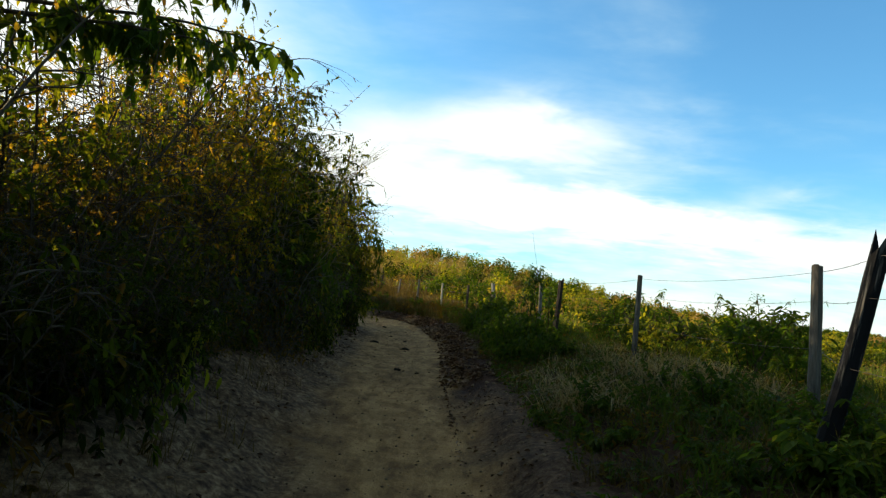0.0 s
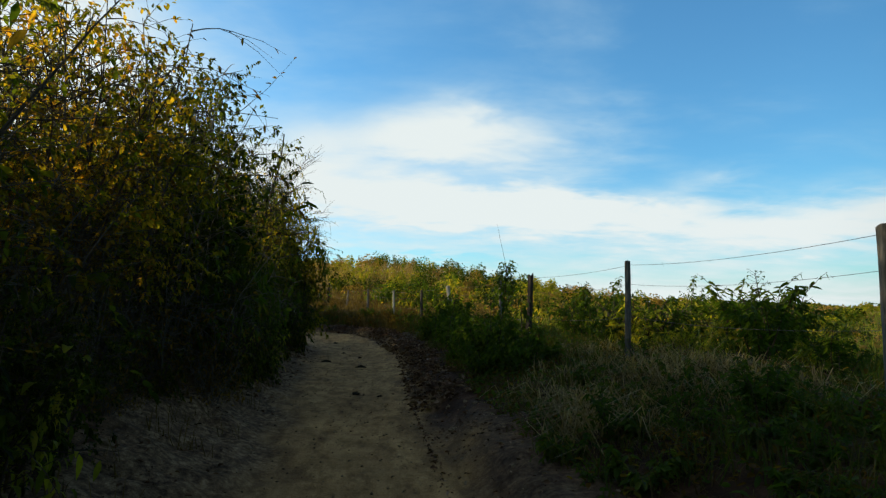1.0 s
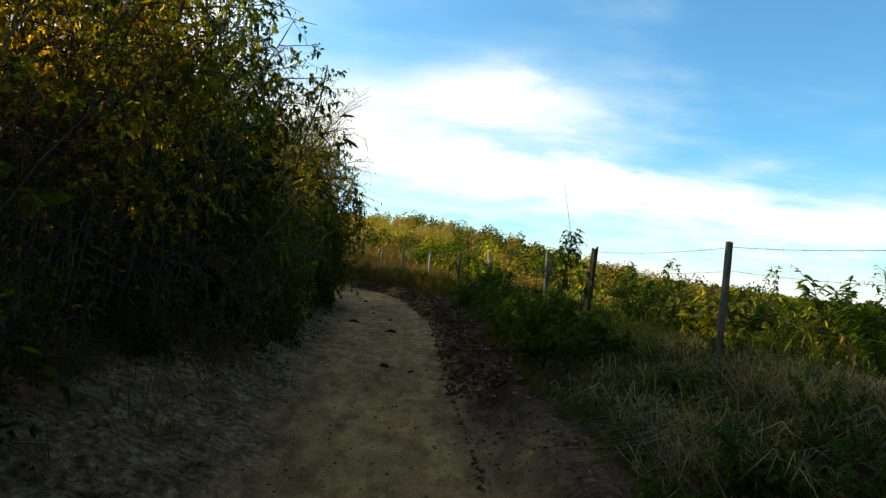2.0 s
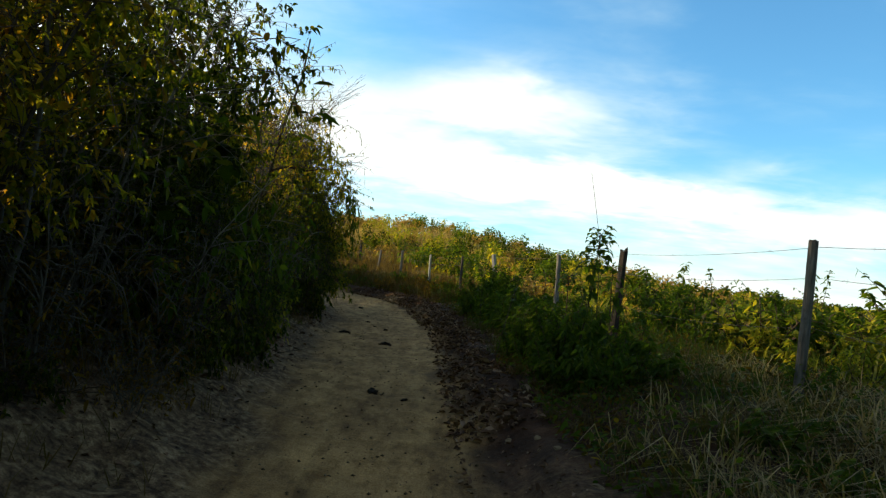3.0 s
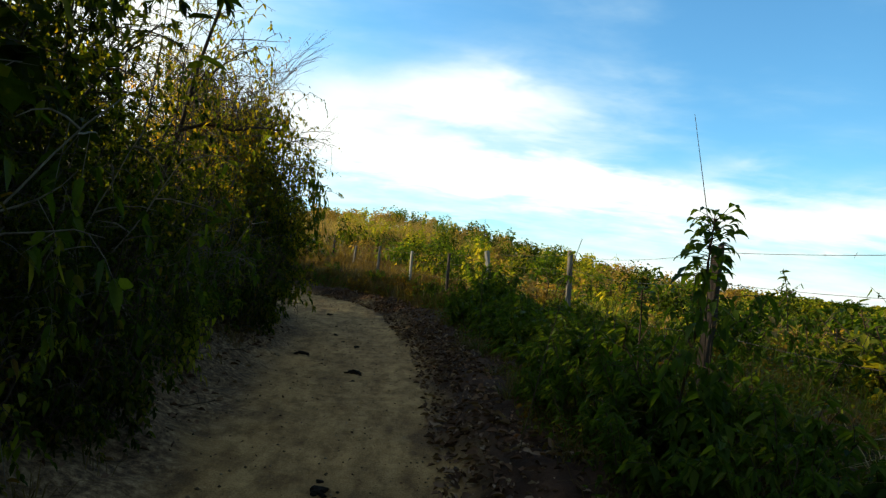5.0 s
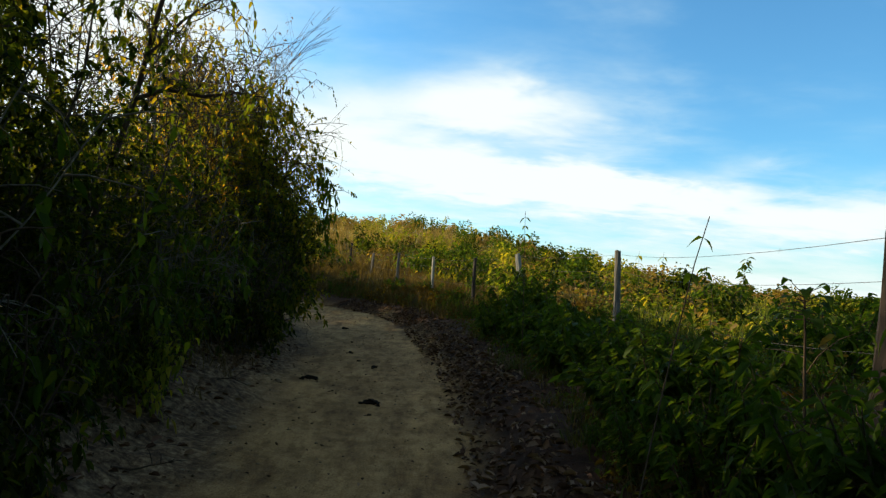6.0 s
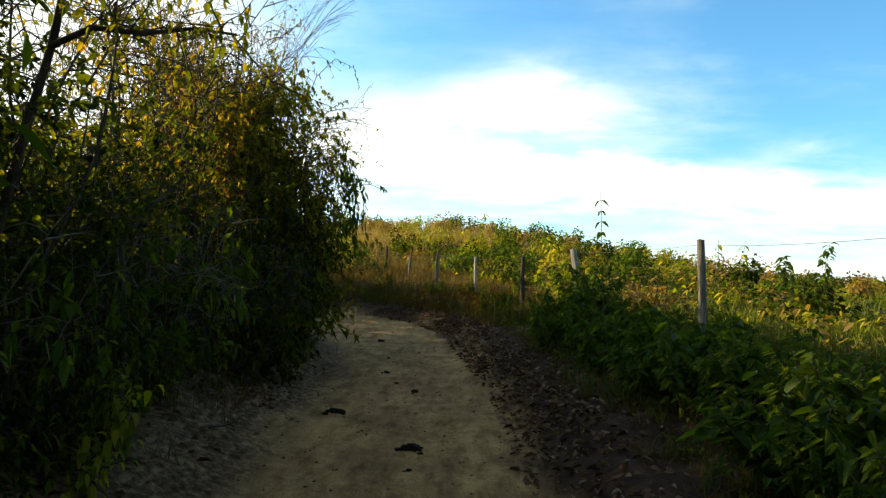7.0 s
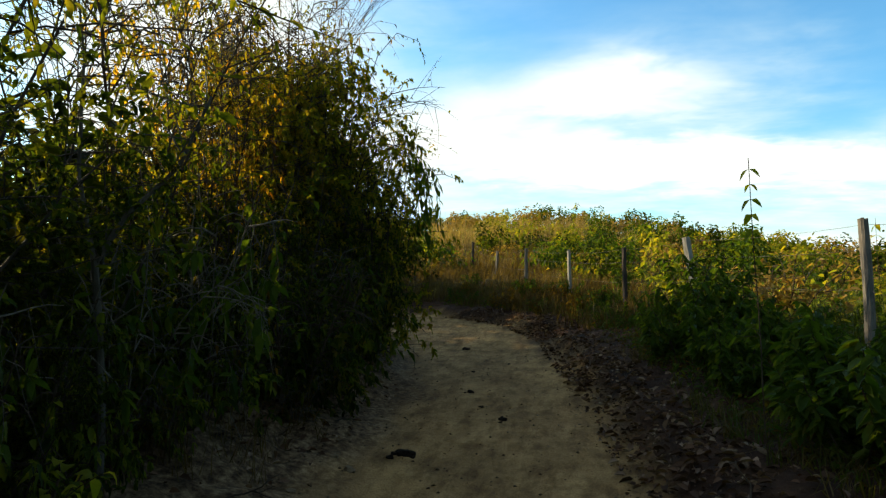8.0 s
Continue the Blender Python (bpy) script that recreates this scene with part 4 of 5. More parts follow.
# ---- plants of the field and the verge ----
def grow_weed(seed, height=1.2, stems=3, leaves=42, leaf=0.13, wide=0.5, spread=0.35, branch=5):
    rng = np.random.RandomState(seed)
    lines, lp, lw, ls = [], [], [], []
    for s in range(stems):
        a = rng.uniform(0, math.tau)
        out = np.array([math.cos(a), math.sin(a), 0])
        st = bend_line(out * 0.05, out * spread * rng.uniform(0.2, 1) + (0, 0, 1), height * rng.uniform(0.7, 1.05), 6, out * 0.2, 0.06, rng)
        lines.append((st, 0.011, 0.003))
        kids = [st]
        for b in range(branch):
            p, d = along(st, rng.uniform(0.3, 0.95))
            br = bend_line(p, d + rng.normal(0, 0.6, 3), height * rng.uniform(0.15, 0.32), 3, (0, 0, -0.2), 0.1, rng)
            lines.append((br, 0.005, 0.002))
            kids.append(br)
        for k in range(leaves):
            ln = kids[rng.randint(len(kids))] if k % 3 else st
            c, g = along(ln, rng.uniform(0.12, 0.99))
            lp.append(c)
            w = rng.normal(0, 1, 3)
            lw.append(w * (1, 1, 0.5) + (0, 0, -0.15) + g * 0.4)
            ls.append(leaf * rng.uniform(0.5, 1.25))
    return [tubes([t], 4) for t in lines[:: branch + 1]], tubes([t for i, t in enumerate(lines) if i % (branch + 1)], 3), leaf_blades(np.array(lp), np.array(lw), np.array(ls), wide, rng, 0.75)


weed_shapes = {}
weed_kinds = [plant("weed", weed_shapes.setdefault(i, grow_weed(100 + i, h, st, lv, lf, wd, sp)), bark_brown, mt, lab, "weed", grp) for i, (h, st, lv, lf, wd, sp, mt, lab, grp) in enumerate([
    (1.15, 4, 85, 0.095, 0.5, 0.45, leaf_field, "leafy yellow green field weed", "field weeds"),
    (0.9, 5, 70, 0.085, 0.55, 0.6, leaf_field, "bushy sunlit field weed", "field weeds"),
    (1.3, 4, 85, 0.105, 0.42, 0.4, leaf_green, "tall green leafy weed", "field weeds"),
    (0.8, 6, 60, 0.085, 0.5, 0.7, leaf_green, "low spreading green weed on the verge", "verge weeds"),
    (1.05, 5, 80, 0.098, 0.45, 0.5, leaf_green, "dark green bushy weed beside the fence", "verge weeds"),
    (0.7, 6, 34, 0.08, 0.45, 0.8, leaf_dry, "dry brown weed on the earth bank", "bank weeds"),
    (0.75, 6, 58, 0.12, 0.56, 0.75, leaf_verge, "broad-leaved green weed leaning over the earth bank", "verge weeds"),
])]
for i in range(105):
    u = rnd.random() ** 1.2
    y = 4 + 30 * rnd.random()
    x = float(np.interp(y, [0, 6, 13, 21, 26, 30, 35], [3.6, 3.5, 2.9, 3.3, 1.6, 0.6, -1.4])) + 8 * u
    if float(waves(np.array([x * 0.8]), np.array([y * 0.8]), 44)[0]) < rnd.uniform(-0.6, 0.5):
        continue
    place(weed_kinds[rnd.choice((0, 1, 1, 2, 2))], x, y, rnd.uniform(0.4, 0.75) * (1.3 if rnd.random() < 0.1 else 0.9), rnd.uniform(0, 360), wide=1.15)


def verge_x(y):
    return float(np.interp(y, [0, 4, 10, 13, 21, 26, 30], [2.6, 2.4, 2.2, 1.8, 2.2, 0.9, -0.4]))


for i in range(100):
    y = rnd.uniform(2.5, 29)
    tall = y > 10.5
    if rnd.random() > (1.0 if tall else 0.6):
        continue
    x0 = float(track_right(y))
    x = rnd.uniform(x0 + 0.7, x0 + 1.7) if 10.5 < y < 14.5 else rnd.uniform(x0 + (1.2 if y > 14 else 0.9), max(verge_x(y), x0 + 1.5) + 0.8)
    place(weed_kinds[rnd.choice((3, 6, 4))], x, y, (rnd.uniform(0.5, 0.9) if y < 14 else rnd.uniform(0.3, 0.62)) if tall else rnd.uniform(0.22, 0.42), rnd.uniform(0, 360), wide=1.0 if tall else 1.5)
for x, y, sc in ((4.2, 9.6, 0.8), (5.2, 11.0, 0.9), (5.5, 11.6, 0.95), (4.1, 8.2, 0.5), (6.0, 13.2, 1.0), (4.6, 13.6, 0.8), (6.8, 15.0, 1.0), (3.9, 16.2, 0.75), (5.4, 18.5, 0.9), (7.6, 19.0, 1.0)):
    place(weed_kinds[2], x, y, sc, rnd.uniform(0, 360), wide=1.4)
    place(weed_kinds[4], x + 0.25, y + 0.2, sc, rnd.uniform(0, 360), wide=1.3)
for x, y, sc in ((2.2, 4.2, 0.36), (2.7, 4.9, 0.4), (1.8, 5.3, 0.3), (2.9, 5.7, 0.42), (2.2, 6.3, 0.36), (1.6, 4.4, 0.26), (2.6, 7.0, 0.4), (1.7, 6.9, 0.3), (2.1, 3.4, 0.4), (2.8, 3.8, 0.42), (2.35, 4.45, 0.5), (2.2, 4.6, 0.45)):
    place(weed_kinds[6], x, y, sc, rnd.uniform(0, 360), wide=1.6)
    place(weed_kinds[4], x + 0.3, y + 0.3, sc * 0.9, rnd.uniform(0, 360), wide=1.6)
for i in range(22):
    y = rnd.uniform(14.0, 21.0)
    x = float(track_right(y)) + rnd.uniform(1.3, 2.5)
    place(weed_kinds[rnd.choice((3, 3, 4, 5))], x, y, rnd.uniform(0.28, 0.5), rnd.uniform(0, 360), wide=rnd.uniform(1.2, 1.8))
for i in range(28):
    x, y = rnd.uniform(1.0, 3.3), rnd.uniform(2.6, 8.5)
    place(weed_kinds[rnd.choice((3, 6, 6, 5))], x, y, rnd.uniform(0.18, 0.36), rnd.uniform(0, 360), wide=rnd.uniform(1.3, 2.0))
for x, y, sc in ((1.45, 15.0, 0.45), (1.7, 15.4, 0.55), (1.4, 15.9, 0.42), (1.6, 16.3, 0.55), (1.45, 16.9, 0.42), (1.9, 16.8, 0.6), (1.55, 17.4, 0.5), (1.35, 18.0, 0.42)):
    place(weed_kinds[4 if y > 15.8 else 2], x, y, sc, 77 * x * y, wide=1.5)
for i in range(34):
    y = 14.2 + 8.0 * (i + 0.5) / 34 + rnd.uniform(-0.2, 0.2)
    place(weed_kinds[6], float(track_right(y)) + rnd.uniform(1.15, 2.1), y, rnd.uniform(0.35, 0.95), rnd.uniform(0, 360), (0, rnd.uniform(-14, 0)), wide=rnd.uniform(0.9, 1.5))
for i in range(24):
    y = rnd.uniform(26, 34)
    x = float(np.interp(y, [26, 29, 31, 34], [0.0, -1.2, -2.6, -4.5])) + rnd.uniform(-0.4, 1.4)
    place(weed_kinds[5 if rnd.random() < 0.7 else 3], x, y, rnd.uniform(0.5, 0.9), rnd.uniform(0, 360))
for x, y, sc in ((1.35, 22.4, 1.05), (1.65, 23.0, 1.1), (1.05, 21.6, 0.9), (1.9, 23.6, 1.1), (1.2, 13.4, 0.7), (1.7, 11.4, 0.6), (1.15, 14.4, 0.5), (1.8, 15.6, 0.6), (1.4, 12.2, 0.75), (0.95, 12.7, 0.5), (0.9, 13.7, 0.45), (1.0, 11.8, 0.5)):
    place(weed_kinds[4], x, y, sc, rnd.uniform(0, 360), wide=1.3)
    place(weed_kinds[6], x + 0.2, y - 0.2, sc, rnd.uniform(0, 360), wide=1.1)
for k in weed_kinds:
    drop_source(k)


def arched_leaves(pos, way, size, wide, rng, sag=1.1):
    """Long leaves that rise from their stalk and arch over: three crosswise rows and a hanging tip."""
    n = len(pos)
    d = way / (np.linalg.norm(way, axis=1, keepdims=True) + 1e-9)
    side = np.cross(d, rng.normal(0, 0.2, (n, 3)) + (0, 0, 1))
    side /= np.linalg.norm(side, axis=1, keepdims=True) + 1e-9
    up = np.cross(side, d)
    L = size[:, None]
    W = L * wide * 0.5
    bow = np.array([0, 0, -1.0]) * L * sag * rng.uniform(0.75, 1.2, (n, 1))

    def at(f):
        return pos + d * L * (f - 0.3 * f * f) + bow * f ** 2.2

    rows = [at(0.0)]
    for f, w in ((0.28, 0.75), (0.52, 1.0), (0.78, 0.66)):
        rows += [at(f) + side * W * w + up * W * 0.3 * w, at(f), at(f) - side * W * w + up * W * 0.3 * w]
    rows.append(at(1.0))
    v = np.stack(rows, 1).reshape(-1, 3)
    b = (np.arange(n) * 11)[:, None]
    quads = [[0, 3, 2, 1], [1, 2, 5, 4], [2, 3, 6, 5], [4, 5, 8, 7], [5, 6, 9, 8], [7, 8, 9, 10]]
    return v, np.concatenate([b + [q] for q in quads], 0)


def crowned_plant(seed, height, bare, whorl, size, reed=0.0):
    """A tall stem with a round head of long arching leaves, a few leafy side shoots lower down and, where given, one dry reed."""
    rng = np.random.RandomState(seed)
    stem = bend_line((0, 0, -0.05), (0.02, 0, 1), height, 6, (0.05, 0, 0), 0.03, rng)
    lp, lw, ls, stalks = [], [], [], []
    for k in range(whorl):
        g = (k + 0.5) / whorl
        c, _ = along(stem, min(0.995, bare + (1 - bare) * g ** 0.8))
        a = k * 2.4 + rng.uniform(-0.3, 0.3)
        out = np.array([math.cos(a), math.sin(a), -0.1 + 1.0 * g * rng.uniform(0.4, 1.2)])
        stalk = rng.uniform(0.03, 0.13)
        stalks.append(np.array([c, c + unit(out) * stalk]))
        lp.append(c + unit(out) * stalk)
        lw.append(out)
        ls.append(size * rng.uniform(0.65, 1.15))
    head = arched_leaves(np.array(lp), np.array(lw), np.array(ls), 0.44, rng, 0.5)
    twigs = [bend_line(along(stem, rng.uniform(0.15, 0.75))[0], rng.normal(0, 1, 3) + (0, 0, 0.7), rng.uniform(0.2, 0.5), 3, (0, 0, -0.2), 0.1, rng) for _ in range(15)]
    p2, w2, s2 = set_leaves(rng, twigs, 6, size * 0.75, 0.4)
    low = arched_leaves(p2, w2, s2, 0.42, rng, 0.8)
    lines = [tubes([(stem, 0.011, 0.005)], 6)]
    if reed:
        lines.append(tubes([(np.array([(0.24, 0.05, 0), (0.2, 0.05, height * 0.9), (0.11, 0.05, reed * 0.85), (0.04, 0.05, reed)]), 0.004, 0.0015)], 4))
    thin = tubes([(t, 0.004, 0.002) for t in twigs] + [(t, 0.003, 0.002) for t in stalks], 3)
    return lines, thin, (np.concatenate([head[0], low[0]]), np.concatenate([head[1], low[1] + len(head[0])]))


def broad_plant(seed, height, bare, whorl, size, reed=0.0, dip=-0.5):
    """A tall single stem with a whorl of large drooping leaves at its head."""
    rng = np.random.RandomState(seed)
    stem = bend_line((0, 0, -0.05), (0.02, 0, 1), height, 6, (0.05, 0, 0), 0.04, rng)
    lp, lw, ls = [], [], []
    for k in range(whorl):
        f = bare + (1 - bare) * (k / whorl) ** 0.7
        c, g = along(stem, min(0.99, f))
        a = k * 2.4
        lp.append(c)
        lw.append(np.array([math.cos(a), math.sin(a), rng.uniform(dip, 0.9)]))
        ls.append(size * rng.uniform(0.7, 1.15))
    lines = [tubes([(stem, 0.009, 0.004)], 6)]
    twigs = [bend_line(along(stem, rng.uniform(0.2, 0.7))[0], rng.normal(0, 1, 3) + (0, 0, 0.6), rng.uniform(0.2, 0.45), 3, (0, 0, -0.2), 0.1, rng) for _ in range(6)]
    p2, w2, s2 = set_leaves(rng, twigs, 4, size * 0.7, 0.4)
    if reed:
        lines.append(tubes([(np.array([(0.15, 0.05, 0), (0.15, 0.05, height * 0.9), (0.10, 0.05, reed * 0.85), (0.03, 0.05, reed)]), 0.004, 0.0015)], 4))
    lv = broad_leaves(np.concatenate([lp, p2]), np.concatenate([lw, w2]), np.concatenate([ls, s2]), 0.42, rng, 0.5)
    return lines, tubes([(t, 0.004, 0.002) for t in twigs], 3), lv


def single(data, mat, label, x, y, turn=0, scale=1.0, tilt=(0, 0)):
    src = plant("tall_weed", data, bark_brown, mat, label, "weed")
    place(src, x, y, scale, turn, tilt)
    drop_source(src)


single(crowned_plant(301, 1.68, 0.76, 84, 0.155, 2.3), leaf_green, "tall weed with broad drooping leaves and one dry reed", 1.37, 12.1)
leaf_lime = leaf_material("lime_leaves", [(0.0, (0.03, 0.045, 0.008)), (0.4, (0.10, 0.13, 0.014)), (0.75, (0.24, 0.25, 0.028)), (1.0, (0.30, 0.20, 0.03))], 0.5, 0.5, 0.9, 0.6)
for sd, h, k, lf, x, y, turn, lean in ((310, 0.95, 24, 0.10, -2.12, 5.35, 0, 14), (311, 0.75, 20, 0.095, -2.05, 5.1, 60, 12), (317, 0.8, 24, 0.10, -2.5, 11.65, 0, 12), (318, 0.6, 20, 0.10, -2.4, 11.2, 110, 14),
                                       (319, 0.6, 24, 0.13, -2.72, 15.3, 20, 16), (320, 0.45, 20, 0.12, -2.55, 15.0, 140, 10), (321, 0.7, 22, 0.12, -2.8, 14.5, 200, 10)):
    single(crowned_plant(sd, h, 0.35, k, lf), leaf_lime, "leaning sprig of lime green leaves at the hedge foot", x, y, turn, 1.0, (0, lean))
single(crowned_plant(302, 1.22, 0.88, 22, 0.125), leaf_green, "weed with a small umbrella of hanging leaves", 1.36, 12.7)
single(broad_plant(303, 1.3, 0.6, 16, 0.18), leaf_green, "tall green weed beside the dark post", 1.9, 12.7)
def paired_shoot(seed, height, bare, pairs, size):
    """A thin upright shoot with pairs of hanging leaves."""
    rng = np.random.RandomState(seed)
    stem = bend_line((0, 0, -0.05), (0, 0, 1), height, 7, (0.05, 0, 0), 0.03, rng)
    lp, lw = [], []
    for k in range(pairs):
        c, _ = along(stem, bare + (0.99 - bare) * (k + 0.5) / pairs)
        a = 1.57 * k + rng.uniform(-0.4, 0.4)
        for q in (a, a + math.pi):
            lp.append(c)
            lw.append((math.cos(q), math.sin(q), -0.35))
    ls = size * rng.uniform(0.75, 1.15, len(lp))
    return [tubes([(stem, 0.005, 0.0025)], 5)], None, broad_leaves(np.array(lp), np.array(lw), ls, 0.5, rng, 0.5)


single(paired_shoot(304, 2.1, 0.66, 7, 0.085), leaf_field, "slender upright shoot with paired hanging leaves", 0.84, 17.5, 30, 1.0, (0, -9))
single(paired_shoot(305, 1.66, 0.66, 3, 0.082), leaf_green, "thin bent sapling with few large leaves", 0.54, 12.64, 0, 1.0, (0, 9))
single(broad_plant(312, 2.0, 0.45, 24, 0.28), leaf_green, "dark leafy sapling standing out of the field", 9.6, 29.8, 30)
single(broad_plant(313, 1.6, 0.5, 26, 0.3), leaf_green, "dark sapling with long drooping leaves in the field", 7.7, 28.2, 70, 1.0, (0, -12))
single(paired_shoot(314, 1.75, 0.7, 3, 0.16), leaf_field, "thin pale shoot rising above the weeds", 4.8, 24.0, 0, 1.0, (0, 4))
single(paired_shoot(315, 1.7, 0.72, 3, 0.16), leaf_field, "thin pale shoot rising above the weeds", 4.2, 23.2, 50, 1.0, (0, -3))
single(broad_plant(316, 2.7, 0.5, 30, 0.26), leaf_field, "thin pale sapling on top of the rise", 0.4, 45.6, 0, 1.0, (0, 3))
single(broad_plant(306, 1.7, 0.45, 26, 0.13), leaf_green, "tall weed with drooping brown tinged leaves", 6.6, 16.8)
single(broad_plant(307, 1.55, 0.5, 26, 0.12), leaf_green, "tall weed with drooping brown tinged leaves", 5.9, 15.2, 80)
single(broad_plant(308, 1.4, 0.5, 26, 0.11), leaf_green, "tall weed with drooping brown tinged leaves", 4.9, 16.6, 40)
single(crowned_plant(309, 1.35, 0.55, 30, 0.11), leaf_green, "dark bushy weed behind the wire", 4.8, 10.4, 140)


def stuff(name, verts, faces, mat, label, category):
    return tagged(new(name, mesh_from(name, verts, faces, mat)), label, category, kind="stuff")


def fence_x(y):
    return np.interp(y, [0, 6, 10.3, 13.3, 20.9, 26.5, 29, 32, 35.5, 39.5, 48, 60], [3.2, 3.1, 2.8, 2.1, 2.95, 0.9, -0.1, -1.3, -2.45, -3.75, -8.6, -16])


def ridge_scale(x, y):
    """Growth is tallest on the rise at the bend and low in the open field."""
    return np.interp(np.degrees(np.arctan2(x, y)), [-12, 8, 15, 22, 28, 36], [1.25, 1.2, 1.1, 0.9, 0.6, 0.45])


def field_spots(rng, n, near, far, seed, cut):
    ang, dist = rng.uniform(radians(-22), radians(56), n), near + (far - near) * rng.uniform(0, 1, n) ** 0.85
    x, y = dist * np.sin(ang), dist * np.cos(ang)
    ok = (x > fence_x(y) + 1.6) & (waves(x * 0.35, y * 0.35, seed) > rng.uniform(-0.8, 0.8, n) + cut)
    ok |= (x < fence_x(y) - 0.8) & (y > 35.5 - 0.15 * x)
    return x[ok], y[ok]


def field_cover(name, seed, n, mat, label, lo, hi):
    """Low weeds of the slope up to the ridge: bunches of leaves close to the ground."""
    rng = np.random.RandomState(seed)
    x, y = field_spots(rng, n, 12, 74, seed, 0.0)
    z, d = ground_z(x, y), np.hypot(x, y)
    k = 26
    h = rng.uniform(lo, hi, len(x))[:, None, None] * ridge_scale(x, y)[:, None, None]
    r = rng.uniform(0.4, 0.9, len(x))[:, None, None]
    v = rng.normal(0, 1, (len(x), k, 3))
    v *= rng.uniform(0.5, 1.0, (len(x), k, 1)) / np.linalg.norm(v, axis=2, keepdims=True)
    v = v * np.concatenate([r, r, h * 0.6], 2) + np.stack([x, y, z + h[:, 0, 0] * 0.4], -1)[:, None, :]
    size = rng.uniform(0.09, 0.17, (len(x), k)) * (0.85 + d / 80)[:, None]
    vv, f = leaf_blades(v.reshape(-1, 3), rng.normal(0, 1, (len(x) * k, 3)) * (1, 1, 0.6), size.ravel(), 0.55, rng, 0.35)
    stuff(name, vv, f, mat, label, "weeds")


field_cover("field_weeds", 5, 1200, leaf_field, "sunlit yellow green weeds covering the sloping field", 0.3, 0.75)
field_cover("green_weeds", 6, 1000, leaf_green, "green weeds scattered through the field", 0.35, 0.85)
field_cover("withered_field_weeds", 7, 900, leaf_rust, "golden brown withered weeds between the shrubs", 0.3, 0.8)


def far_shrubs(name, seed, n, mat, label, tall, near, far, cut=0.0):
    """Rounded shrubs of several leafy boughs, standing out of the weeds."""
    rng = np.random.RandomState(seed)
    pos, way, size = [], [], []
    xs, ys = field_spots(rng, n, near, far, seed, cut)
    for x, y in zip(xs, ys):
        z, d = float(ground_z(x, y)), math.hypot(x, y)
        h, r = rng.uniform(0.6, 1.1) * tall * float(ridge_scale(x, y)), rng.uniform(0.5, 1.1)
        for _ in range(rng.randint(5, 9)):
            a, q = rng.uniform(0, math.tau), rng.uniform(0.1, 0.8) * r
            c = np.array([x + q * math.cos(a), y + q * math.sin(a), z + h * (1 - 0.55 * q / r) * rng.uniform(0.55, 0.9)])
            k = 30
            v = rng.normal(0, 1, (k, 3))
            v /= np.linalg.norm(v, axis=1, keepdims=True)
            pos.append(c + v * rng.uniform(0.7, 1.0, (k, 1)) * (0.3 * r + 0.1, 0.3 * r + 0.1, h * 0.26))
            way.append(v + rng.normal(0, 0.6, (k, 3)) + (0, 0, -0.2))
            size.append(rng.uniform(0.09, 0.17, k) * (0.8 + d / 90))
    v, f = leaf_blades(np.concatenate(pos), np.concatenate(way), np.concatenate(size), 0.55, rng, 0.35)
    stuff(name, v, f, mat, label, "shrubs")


# shaded gaps of the slope, made as shrubs in a shade-dark leaf colour
far_shrubs("far_dark_shrubs", 54, 260, leaf_shade, "shrubs among the weeds of the far slope, coloured dark as shaded gaps", 1.35, 24, 74)
far_shrubs("far_green_shrubs", 51, 330, leaf_green, "dark green shrubs scattered over the far slope", 1.55, 32, 74)
far_shrubs("far_yellow_shrubs", 52, 300, leaf_field, "yellow green shrubs along the ridge of the field", 1.35, 32, 74)
far_shrubs("far_withered_shrubs", 53, 170, leaf_rust, "golden brown withering shrubs on the far slope", 1.3, 32, 74)

shrub_kinds = [plant("field_shrub", grow_shrub(sd, h, 6, sp, 6, 4, 6, lf, 0.55, dr, stem_r=0.012, low=0.15, twig_len=0.3, branch_len=0.36, twig_wood=0.4), bark_brown, mt, lab, "shrub", "field shrubs")
               for sd, h, sp, lf, dr, mt, lab in ((401, 1.35, 0.6, 0.12, 0.4, leaf_green, "dark green bushy shrub in the field"),
                                                  (402, 1.2, 0.7, 0.12, 0.5, leaf_field, "yellow green sunlit shrub in the field"),
                                                  (403, 1.25, 0.65, 0.11, 0.4, leaf_rust, "rusty half withered shrub in the field"))]
_rng = np.random.RandomState(405)
for x, y in zip(*field_spots(_rng, 190, 14, 33, 55, -0.1)):
    if x < float(fence_x(y)):
        continue
    place(shrub_kinds[_rng.choice([0, 0, 1, 1, 2])], x, y, _rng.uniform(0.6, 1.0) * float(ridge_scale(x, y)), _rng.uniform(0, 360), wide=1.2)
for k in shrub_kinds:
    drop_source(k)


def blades_of_grass(xs, ys, length, rng, lean=0.5, width=0.008):
    n = len(xs)
    z = ground_z(xs, ys)
    p = np.stack([xs, ys, z - 0.01], -1)
    a = rng.uniform(0, math.tau, n)
    out = np.stack([np.cos(a), np.sin(a), np.zeros(n)], -1)
    side = np.stack([-np.sin(a + rng.normal(0, .5, n)), np.cos(a), np.zeros(n)], -1) * width
    L = length[:, None]
    k = (lean * rng.uniform(0.2, 1.4, n))[:, None]
    m = p + out * L * 0.28 * k + (0, 0, 1) * L * 0.55
    t = p + out * L * 0.85 * k + (0, 0, 1) * L * np.clip(1.0 - 0.35 * k, 0.25, 1)
    v = np.stack([p - side, p + side, m + side * 0.7, m - side * 0.7, t + side * 0.12, t - side * 0.12], 1).reshape(-1, 3)
    b = (np.arange(n) * 6)[:, None]
    return v, np.concatenate([b + [[0, 1, 2, 3]], b + [[3, 2, 4, 5]]], 0)


